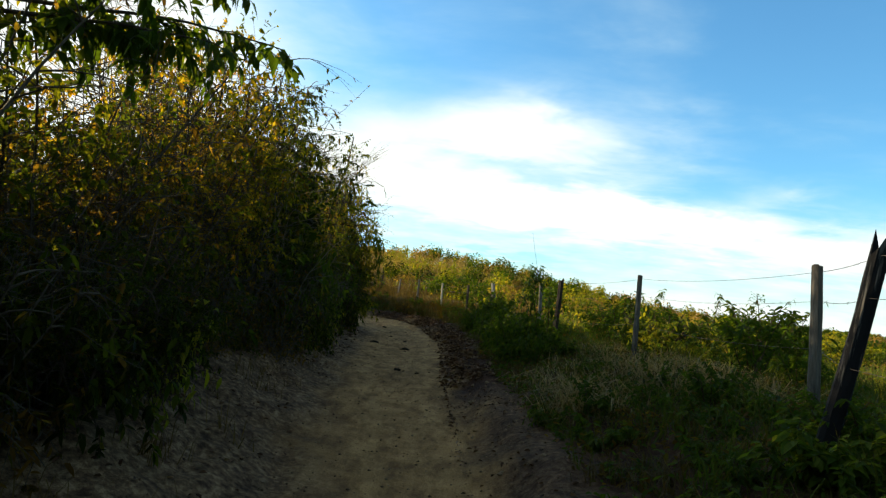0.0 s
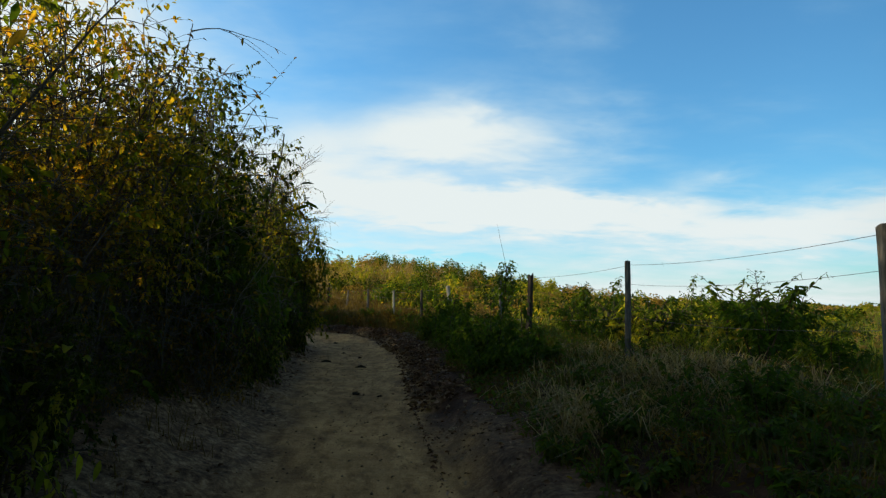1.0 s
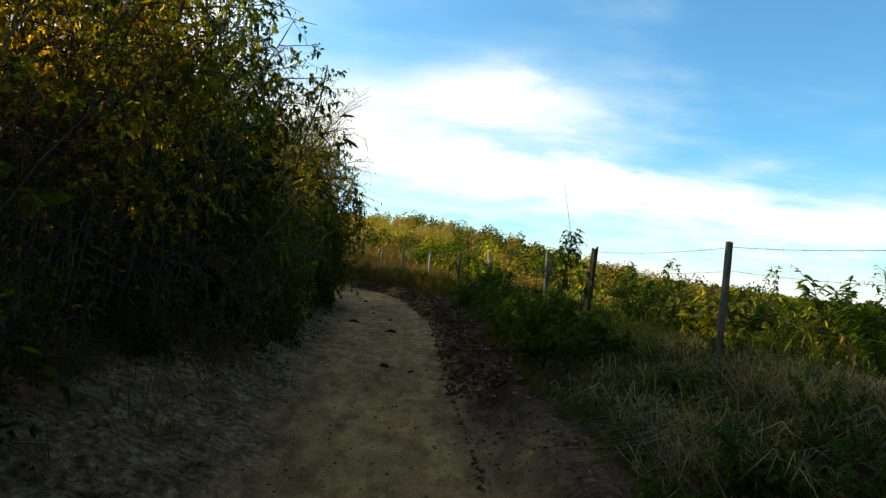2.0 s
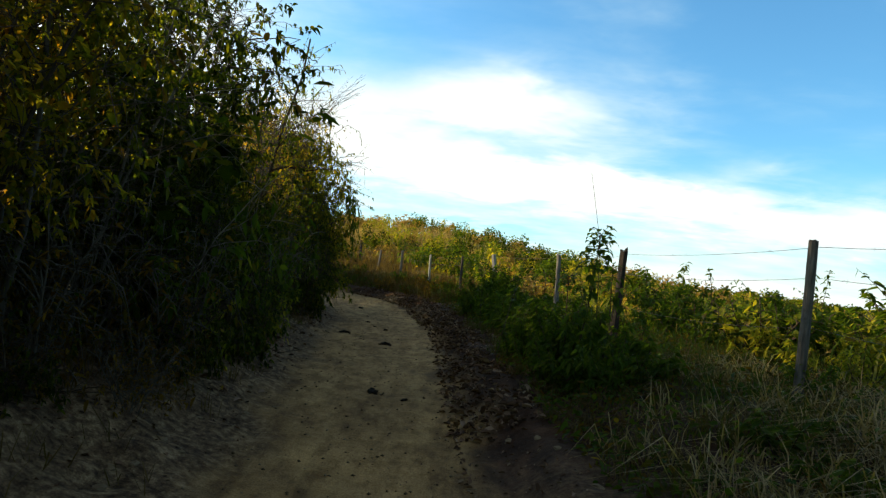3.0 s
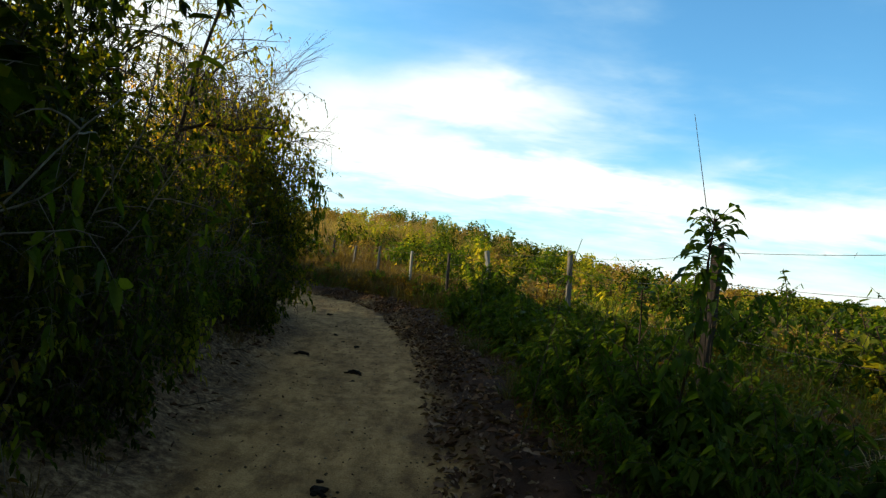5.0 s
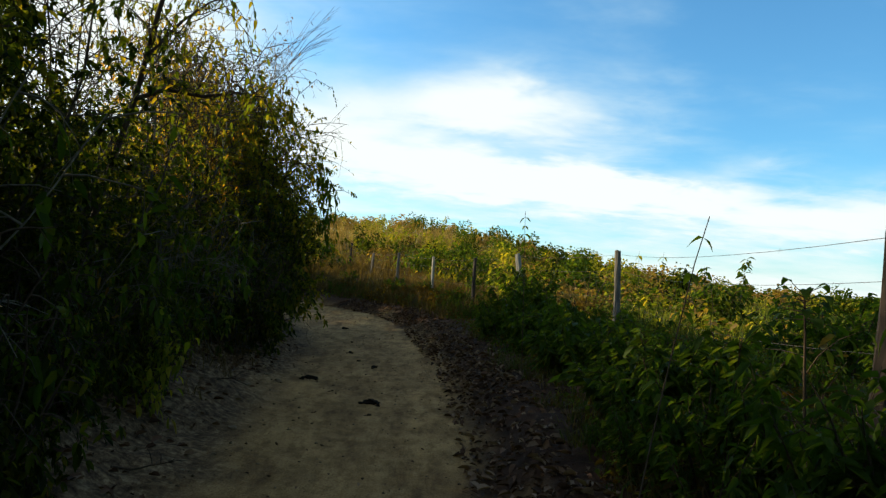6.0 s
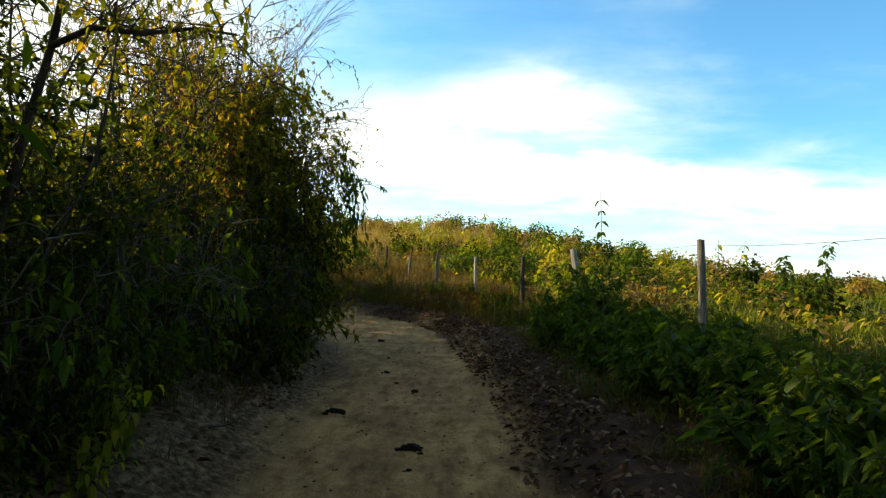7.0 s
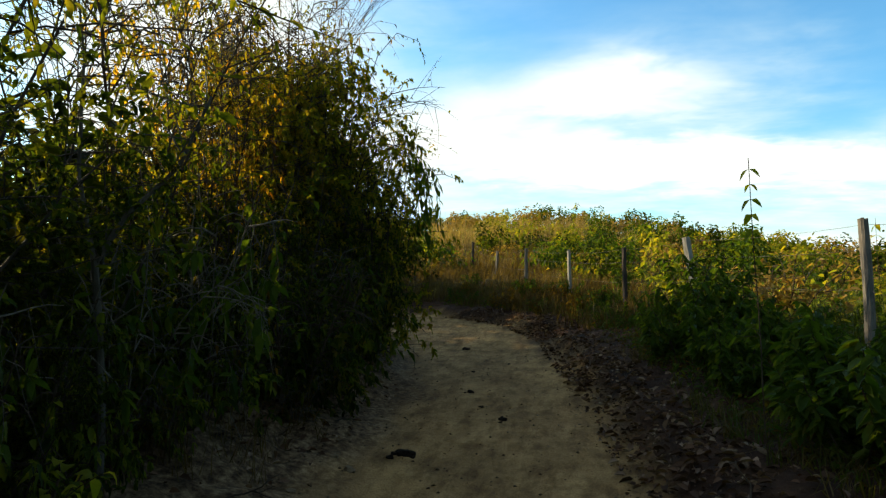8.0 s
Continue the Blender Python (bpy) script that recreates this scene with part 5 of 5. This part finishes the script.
def scatter(rng, n, x0, x1, y0, y1, lumps, seed, cut):
    xs, ys = rng.uniform(x0, x1, n), rng.uniform(y0, y1, n)
    keep = waves(xs * lumps, ys * lumps, seed) > rng.uniform(-1, 1, n) * 0.7 + cut
    return xs[keep], ys[keep]


def tufts(rng, xs, ys, k, r):
    return np.repeat(xs, k) + rng.normal(0, r, len(xs) * k), np.repeat(ys, k) + rng.normal(0, r, len(xs) * k)


def grasses():
    rng = np.random.RandomState(9)
    # dry tufts on the verge
    xs, ys = scatter(rng, 3000, 0.3, 4.0, 1.5, 30, 0.9, 21, 0.0)
    r = xs - track_right(ys)
    keep = (r > 0.75) & (r < 3.6) & (rng.uniform(0, 1, len(r)) < np.where((ys > 8.0) & (ys < 14.2), 0.6, 0.26))
    xs, ys = tufts(rng, xs[keep], ys[keep], 26, 0.07)
    v, f = blades_of_grass(xs, ys, rng.uniform(0.06, 0.26, len(xs)), rng, 1.7, 0.0045)
    stuff("dry_grass", v, f, grass_dry, "dry straw coloured grass tufts on the roadside bank", "grass")
    # green grass by the fence and in the field
    xs, ys = scatter(rng, 2700, 0.8, 11.0, 1.5, 32, 0.8, 22, -0.25)
    r = xs - track_right(ys)
    keep = r > 1.2
    xs, ys = tufts(rng, xs[keep], ys[keep], 20, 0.10)
    v, f = blades_of_grass(xs, ys, rng.uniform(0.1, 0.38, len(xs)), rng, 0.9, 0.006)
    stuff("green_grass", v, f, grass_green, "green grass growing around the fence posts", "grass")
    # short grass of the verge
    xs, ys = scatter(rng, 3000, 0.6, 3.8, 1.5, 24, 1.6, 25, 0.0)
    keep = (xs - track_right(ys) > 0.7) & ((ys > 12) | (rng.uniform(0, 1, len(xs)) < 0.5))
    xs, ys = tufts(rng, xs[keep], ys[keep], 12, 0.06)
    v, f = blades_of_grass(xs, ys, rng.uniform(0.05, 0.26, len(xs)), rng, 1.3, 0.005)
    stuff("verge_grass", v, f, grass_green, "short green and drying grass on the verge", "grass")
    # lush grass in the open field
    xs, ys = field_spots(rng, 5200, 13, 60, 24, -0.2)
    xs, ys = tufts(rng, xs, ys, 9, 0.3)
    v, f = blades_of_grass(xs, ys, rng.uniform(0.25, 0.6, len(xs)), rng, 0.9, 0.014)
    stuff("field_grass", v, f, grass_field, "lush yellow green grass lit by the low sun", "grass")
    # bleached straw strands lying on the verge
    xs, ys = scatter(rng, 420, 1.0, 3.6, 6.8, 12.2, 1.5, 29, 0.3)
    xs, ys = tufts(rng, np.concatenate([xs, rng.uniform(1.05, 2.4, 46), rng.uniform(1.8, 3.2, 16)]), np.concatenate([ys, rng.uniform(7.0, 10.4, 46), rng.uniform(7.5, 11.8, 16)]), 20, 0.07)
    v, f = blades_of_grass(xs, ys, 0.10 + 0.34 * rng.uniform(0, 1, len(xs)) ** 1.7, rng, 2.0, 0.005)
    stuff("straw", v, f, straw_mat, "bleached straw strands lying on the verge", "grass")
    # tall golden grass on the far bank
    xs, ys = rng.normal(-0.4, 2.4, 420), rng.normal(42, 2.6, 420)
    keep = (waves(xs * 0.9, ys * 0.9, 27) > rng.uniform(-0.7, 0.7, 420)) & (ys > 36.5)
    xs, ys = xs[keep], ys[keep]
    xs, ys = tufts(rng, xs, ys, 24, 0.14)
    v, f = blades_of_grass(xs, ys, rng.uniform(0.4, 1.0, len(xs)), rng, 0.6, 0.010)
    stuff("golden_grass", v, f, grass_dry, "tall golden grass on the bank at the bend", "grass")
    # dry grass between the track and the fence round the bend
    xs, ys = rng.uniform(-12, 1.6, 5200), rng.uniform(25, 40, 5200)
    r = (xs - track_right(ys)) / np.hypot(1, track_right(ys + 0.5) - track_right(ys - 0.5))
    keep = (r > 0.75) & (r < 5.5) & (waves(xs * 1.2, ys * 1.2, 33) > rng.uniform(-1.0, 0.8, len(r)))
    xs, ys = tufts(rng, xs[keep], ys[keep], 16, 0.12)
    v, f = blades_of_grass(xs, ys, rng.uniform(0.2, 0.62, len(xs)), rng, 0.9, 0.008)
    stuff("bank_grass", v, f, grass_dry, "dry brown grass on the bank round the bend", "grass")
    # pale shaggy grass on top of the rise
    xs, ys = scatter(rng, 300, -9, 6, 47.0, 60, 0.5, 28, -0.1)
    xs, ys = tufts(rng, xs, ys, 22, 0.3)
    v, f = blades_of_grass(xs, ys, rng.uniform(0.9, 1.7, len(xs)), rng, 0.7, 0.010)
    stuff("pale_grass", v, f, straw_mat, "pale shaggy dry grass on top of the rise", "grass")
    # small dry stalks on the left bank
    xs, ys = scatter(rng, 900, -4.5, -1.0, 1.5, 24, 1.3, 23, 0.1)
    left = track_left(ys) - xs
    keep = (left > 0.5) & (left < 2.2)
    xs, ys = tufts(rng, xs[keep], ys[keep], 12, 0.06)
    v, f = blades_of_grass(xs, ys, rng.uniform(0.1, 0.35, len(xs)), rng, 1.1, 0.004)
    stuff("dry_stalks", v, f, grass_dry, "thin dry stalks on the crumbling bank", "grass")


grasses()


def leaf_litter():
    rng = np.random.RandomState(12)
    n = 19000
    ys = rng.uniform(1.5, 30, n)
    r = np.abs(rng.normal(0.44, 0.29, n))
    xs = track_right(ys) + r - 0.1
    xl, yl = rng.uniform(0, 1, 9000), rng.uniform(1.5, 26, 9000)
    xl = track_left(yl) - 0.15 - 2.2 * xl ** 0.6
    yt = rng.uniform(3, 28, 1500)
    xt = track_left(yt) + (track_right(yt) - track_left(yt)) * rng.uniform(0, 1, 1500)
    xs, ys = np.concatenate([xs, xl, xt]), np.concatenate([ys, yl, yt])
    big = np.concatenate([np.ones(len(xs) - 1500), rng.uniform(0.15, 0.5, 1500)])
    keep = (waves(xs * 1.6, ys * 1.6, 31) > rng.uniform(-1.3, 0.9, len(xs))) & (rng.uniform(0, 1, len(xs)) < np.where(xs > track_right(ys) - 0.05, np.where(ys < 10.5, 0.16, 0.68), 1.0))
    xs, ys, big = xs[keep], ys[keep], big[keep] * np.where(ys[keep] < 10.5, 0.55, 1.0)
    p = np.stack([xs, ys, ground_z(xs, ys) + rng.uniform(0.004, 0.03, len(xs)) * big], -1)
    v, f = leaf_blades(p, rng.normal(0, 1, p.shape) * (1, 1, 0.2), (0.03 + 0.085 * rng.uniform(0, 1, len(xs)) ** 1.6) * big, 0.5, rng, 0.08, 0.6)
    stuff("leaf_litter", v, f, litter_mat, "curled brown fallen leaves along the track edges", "leaves")


leaf_litter()


def ground_cover():
    """Small creeping leaves between the grass of the verge."""
    for name, seed, n, mat, label in (("creeping_weeds", 91, 42000, leaf_green, "small creeping green weeds on the verge"),
                                      ("withered_weeds", 92, 22000, leaf_dry, "small withered weeds and stalks on the verge")):
        rng = np.random.RandomState(seed)
        ys = rng.uniform(1.5, 33, n)
        xs = track_right(np.minimum(ys, 31)) + np.where(ys > 14, 0.95, 0.65) + 3.6 * rng.uniform(0, 1, n)
        keep = waves(xs * 1.7, ys * 1.7, seed) > rng.uniform(-0.9, 1.0, n)
        xs, ys = xs[keep], ys[keep]
        p = np.stack([xs, ys, ground_z(xs, ys) + np.abs(rng.normal(0.0, 0.07, len(xs))) + 0.01], -1)
        v, f = leaf_blades(p, rng.normal(0, 1, p.shape) * (1, 1, 0.5), rng.uniform(0.03, 0.09, len(xs)), 0.5, rng, 0.2)
        stuff(name, v, f, mat, label, "weeds")


ground_cover()


# ---- the fence ----
def grow_post(seed, height, radius, rough=0.2, notch=0.0):
    """A split wooden post: uneven rings, chipped top."""
    rng = np.random.RandomState(seed)
    sides, rows = 10, 9
    ang = np.arange(sides) * math.tau / sides
    shape = 1 + rough * rng.uniform(-1, 1, sides)
    vs = []
    for k in range(rows):
        f = k / (rows - 1)
        c = np.array([0.35 * radius * math.sin(2.3 * f + seed), 0.35 * radius * math.cos(3.1 * f + seed), 0])
        rr = radius * (1.08 - 0.16 * f) * shape * (1 + rough * 0.35 * rng.uniform(-1, 1, sides))
        z = -0.25 + (height + 0.25) * f + (notch * rng.uniform(-1, 1, sides) if k == rows - 1 else 0)
        vs.append(np.stack([c[0] + rr * np.cos(ang), c[1] + rr * np.sin(ang), np.full(sides, 0.0) + z], -1))
    vs.append(np.array([[vs[-1][:, 0].mean(), vs[-1][:, 1].mean(), height - notch * 0.4]]))
    v = np.concatenate(vs)
    i = np.arange(rows * sides).reshape(rows, sides)
    j = np.roll(i, -1, 1)
    f = np.stack([i[:-1], j[:-1], j[1:], i[1:]], -1).reshape(-1, 4)
    cap = np.stack([i[-1], j[-1], np.full(sides, rows * sides), np.full(sides, rows * sides)], -1)
    bm = bmesh.new()
    bv = [bm.verts.new(p) for p in v]
    for q in f:
        bm.faces.new([bv[a] for a in q])
    for q in cap:
        bm.faces.new([bv[a] for a in q[:3]])
    me = bpy.data.meshes.new("post")
    bm.normal_update()
    bm.to_mesh(me)
    bm.free()
    return me


POSTS = [  # x, y, top height, radius, lean ahead, lean right, material
    (3.5, -3.0, 1.85, 0.05, 0, 0, post_wood), (3.3, 0.6, 1.9, 0.05, 1, -2, post_wood),
    (2.3, 4.7, 2.07, 0.056, 0, 13, post_split), (3.14, 6.25, 2.05, 0.05, 0, -1, post_wood), (2.79, 10.3, 2.11, 0.034, 2, 0.5, post_wood),
    (2.10, 13.3, 2.10, 0.046, 0, 4, post_dark), (2.95, 20.9, 2.33, 0.056, -3, 1, post_wood), (1.9, 24.5, 2.33, 0.075, 0, -6, post_pale),
    (0.90, 26.5, 2.25, 0.05, 0, 1, post_dark), (-0.12, 29.0, 2.28, 0.045, 0, 0, post_pale), (-1.30, 32.0, 2.46, 0.055, 0, 2, post_wood),
    (-2.45, 35.5, 2.5, 0.05, 0, 4, post_wood), (-3.75, 39.5, 3.0, 0.06, 0, 0, post_dark), (-5.1, 42.0, 3.1, 0.06, 0, 3, post_wood),
    (-6.2, 44.0, 3.2, 0.06, 0, -3, post_wood), (-7.3, 46.0, 3.4, 0.06, 0, 2, post_dark), (-8.6, 48.0, 3.6, 0.06, 0, 0, post_wood),
]
fence = empty("fence", pose(2.8, 10, 0))
fence_inv = fence.matrix_basis.inverted()
tops = []
for i, (x, y, top, r, la, lr, mt) in enumerate(POSTS):
    gz = float(ground_z(x, y))
    h = top - gz
    me = grow_post(200 + i, h, r, 0.22, {"charred_wood": 0.05, "split_wood": 0.13}.get(mt.name, 0.015))
    me.materials.append(mt)
    ob = new("post", me)
    m = pose(x, y, gz, la, lr, 0) @ pose(0, 0, 0, 0, 0, 37 * i)
    ob.matrix_basis = fence_inv @ m
    under(ob, fence)
    ob["label"] = {"weathered_wood": "grey weathered wooden post", "charred_wood": "dark charred wooden post", "pale_wood": "pale sun bleached wooden post", "split_wood": "leaning split post of dark decaying wood"}[mt.name]
    tops.append((m, h))


def wire_line(frac, seed):
    rng = np.random.RandomState(seed)
    pts = []
    for a in range(len(tops) - 1):
        (m0, h0), (m1, h1) = tops[a], tops[a + 1]
        p0, p1 = (np.array(m @ Vector((-0.06, 0, h * frac))) for m, h in ((m0, h0), (m1, h1)))
        gap = np.linalg.norm(p1 - p0)
        sag = rng.uniform(0.01, 0.022) * gap
        for k in range(9):
            f = k / 9
            pts.append(p0 + (p1 - p0) * f + np.array([0, 0, -4 * sag * f * (1 - f)]))
    return np.array(pts)


for w, (frac, seed) in enumerate(((0.96, 1), (0.77, 2), (0.46, 3))):
    line = wire_line(frac, seed)
    thick = 0.0021 if w == 0 else 0.0018
    segs = [(line, thick, thick)]
    rng = np.random.RandomState(70 + w)
    for a, b in zip(line[:-1], line[1:]):
        if 2 < a[1] < 24:
            for k in range(2):
                c = a + (b - a) * rng.uniform(0, 1)
                d = rng.normal(0, 0.008, 3)
                segs.append((np.array([c - d, c, c + d]), 0.0011, 0.0009))
    v, f = tubes(segs, 4)
    v = v - np.array([2.8, 10, 0])
    under(new("wire", mesh_from("wire", v, f, wire_mat)), fence)["label"] = "thin rusty barbed wire strand"
tagged(fence, "barbed wire fence on rough wooden posts along the track", "fence")


# ---- dung and clods on the track ----
def lump_mesh(name, seed, mat, flat=0.5):
    bm = bmesh.new()
    bmesh.ops.create_icosphere(bm, subdivisions=2, radius=1.0)
    off = Vector((seed * 3.7, seed * 1.3, 0))
    for v in bm.verts:
        v.co *= 1 + 0.6 * noise.noise(v.co * 1.4 + off) + 0.38 * noise.noise(v.co * 3.2 + off)
        v.co.z = v.co.z * flat + flat * 0.6
    me = bpy.data.meshes.new(name)
    bm.to_mesh(me)
    bm.free()
    me.materials.append(mat)
    return me


dung_meshes = [lump_mesh("dung", s, dung_mat, 0.55) for s in range(4)]


def dung_pile(x, y, size, pieces, seed):
    r = random.Random(seed)
    top = empty("dung_pile", pose(x, y, float(ground_z(x, y)), 0, 0, 0))
    for k in range(pieces * 2 + 2):
        s = size * (r.uniform(0.32, 0.48) if k < 3 else r.uniform(0.10, 0.26))
        d = size * r.uniform(0.0, 0.5) if k < 4 else size * r.uniform(0.4, 1.7)
        a = r.uniform(0, math.tau)
        px, py = x + d * math.cos(a), y + d * math.sin(a)
        ob = under(new("clump", dung_meshes[r.randrange(4)]), top)
        w = pose(px, py, float(ground_z(px, py)) - 0.004, 0, 0, r.uniform(0, 360)) @ Matrix.Diagonal((s * r.uniform(0.85, 1.2), s, s * r.uniform(0.9, 1.3), 1))
        ob.matrix_basis = top.matrix_basis.inverted() @ w
    tagged(top, "dark dried animal dung on the sandy track", "dung", "dung on the track")


for i, (x, y, s, k) in enumerate([(-0.83, 12.47, 0.10, 4), (-0.43, 12.12, 0.07, 1), (-0.93, 17.22, 0.13, 5), (-1.83, 18.5, 0.12, 4), (-1.1, 20.0, 0.10, 2),
                                  (-1.63, 21.35, 0.08, 2), (-2.18, 25.1, 0.10, 1), (-1.4, 20.6, 0.05, 2), (-1.75, 22.8, 0.06, 1), (-0.9, 16.6, 0.05, 2), (-1.25, 23.5, 0.05, 1)]):
    dung_pile(x, y, s, k, 40 + i)

clods = [lump_mesh("clod", 20 + s, clod_mat, 0.55) for s in range(4)]
for i in range(150):
    y = rnd.uniform(3, 24)
    side = rnd.random()
    x = float(track_left(y)) - rnd.uniform(0.1, 1.2) if side < 0.6 else float(track_right(y)) + rnd.uniform(0.05, 0.7)
    s = rnd.uniform(0.012, 0.038) * (1.5 if rnd.random() < 0.1 else 1)
    ob = new("clod", clods[rnd.randrange(4)])
    ob.matrix_basis = pose(x, y, float(ground_z(x, y)) - 0.01, 0, 0, rnd.uniform(0, 360)) @ Matrix.Diagonal((s, s * 0.8, s, 1))
    tagged(ob, "crumbled dusty lump of dry earth", "clod", "clods on the bank")


def track_grit():
    """Small stones and crumbs of earth strewn over the track."""
    rng = np.random.RandomState(61)
    n = 2600
    y = 3 + 23 * rng.uniform(0, 1, n) ** 1.2
    w = rng.uniform(0, 1, n)
    edge = rng.uniform(0, 1, n) < 0.45
    w = np.where(edge, np.where(w < 0.6, -0.25 + 0.5 * w, 0.6 + 0.45 * w), w)
    x = track_left(y) + (track_right(y) - track_left(y)) * w
    r = 0.003 + 0.014 * rng.uniform(0, 1, n) ** 3
    c = np.stack([x, y, ground_z(x, y) + r * 0.3], -1)
    shape = np.array([(1, 0, 0), (0, 1, 0), (-1, 0, 0), (0, -1, 0), (0, 0, 0.8), (0, 0, -0.8)], float)
    v = c[:, None] + shape[None] * r[:, None, None] * rng.uniform(0.6, 1.3, (n, 6, 3))
    tri = np.array([(0, 1, 4), (1, 2, 4), (2, 3, 4), (3, 0, 4), (1, 0, 5), (2, 1, 5), (3, 2, 5), (0, 3, 5)])
    f = (np.arange(n) * 6)[:, None, None] + tri[None]
    stuff("track_grit", v.reshape(-1, 3), f.reshape(-1, 3), grit_mat, "small stones and crumbs strewn on the track", "grit")


grit_mat = leaf_material("grit", [(0.0, (0.05, 0.035, 0.022)), (0.5, (0.14, 0.095, 0.055)), (1.0, (0.4, 0.3, 0.19))], 0.0, 0.95, 1.2, 0.3)
track_grit()


# ---- dead twigs on the banks ----
def fallen_twig(seed, x, y, turn, length):
    rng = np.random.RandomState(seed)
    d = np.array([math.cos(radians(turn)), math.sin(radians(turn)), 0])
    main = bend_line((0, 0, 0), d, length, 7, (0, 0, 0), 0.14, rng)
    lines = [(main, 0.008, 0.003)]
    for k in range(4):
        q, e = along(main, rng.uniform(0.25, 0.9))
        lines.append((bend_line(q, e + rng.normal(0, 0.8, 3) * (1, 1, 0.4), length * rng.uniform(0.2, 0.45), 4, (0, 0, 0), 0.14, rng), 0.004, 0.0015))
    for pts, _, _ in lines:
        gx, gy = pts[:, 0] + x, pts[:, 1] + y
        pts[:, 2] = ground_z(gx, gy) + 0.012 + np.clip(pts[:, 2], 0, 0.12)
        pts[:, 0], pts[:, 1] = gx, gy
    v, f = tubes(lines, 5)
    v = v - np.array([x, y, 0])
    ob = new("fallen_twig", mesh_from("fallen_twig", v, f, bark_brown, True))
    ob.matrix_basis = pose(x, y, 0)
    tagged(ob, "dry dead twig lying on the earth bank", "twig", "fallen twigs")


for i, (x, y, a, ln) in enumerate(((-2.85, 8.4, 60, 1.1), (-2.3, 13.9, 50, 0.4), (-2.5, 16.6, 60, 0.45), (-2.3, 6.2, 80, 0.5), (-2.6, 18.9, 70, 0.4),
                                   (0.75, 13.6, 70, 0.4), (0.55, 16.9, 60, 0.4), (1.6, 7.6, 10, 0.6), (2.0, 9.1, 150, 0.7))):
    fallen_twig(500 + i, x, y, a, ln)
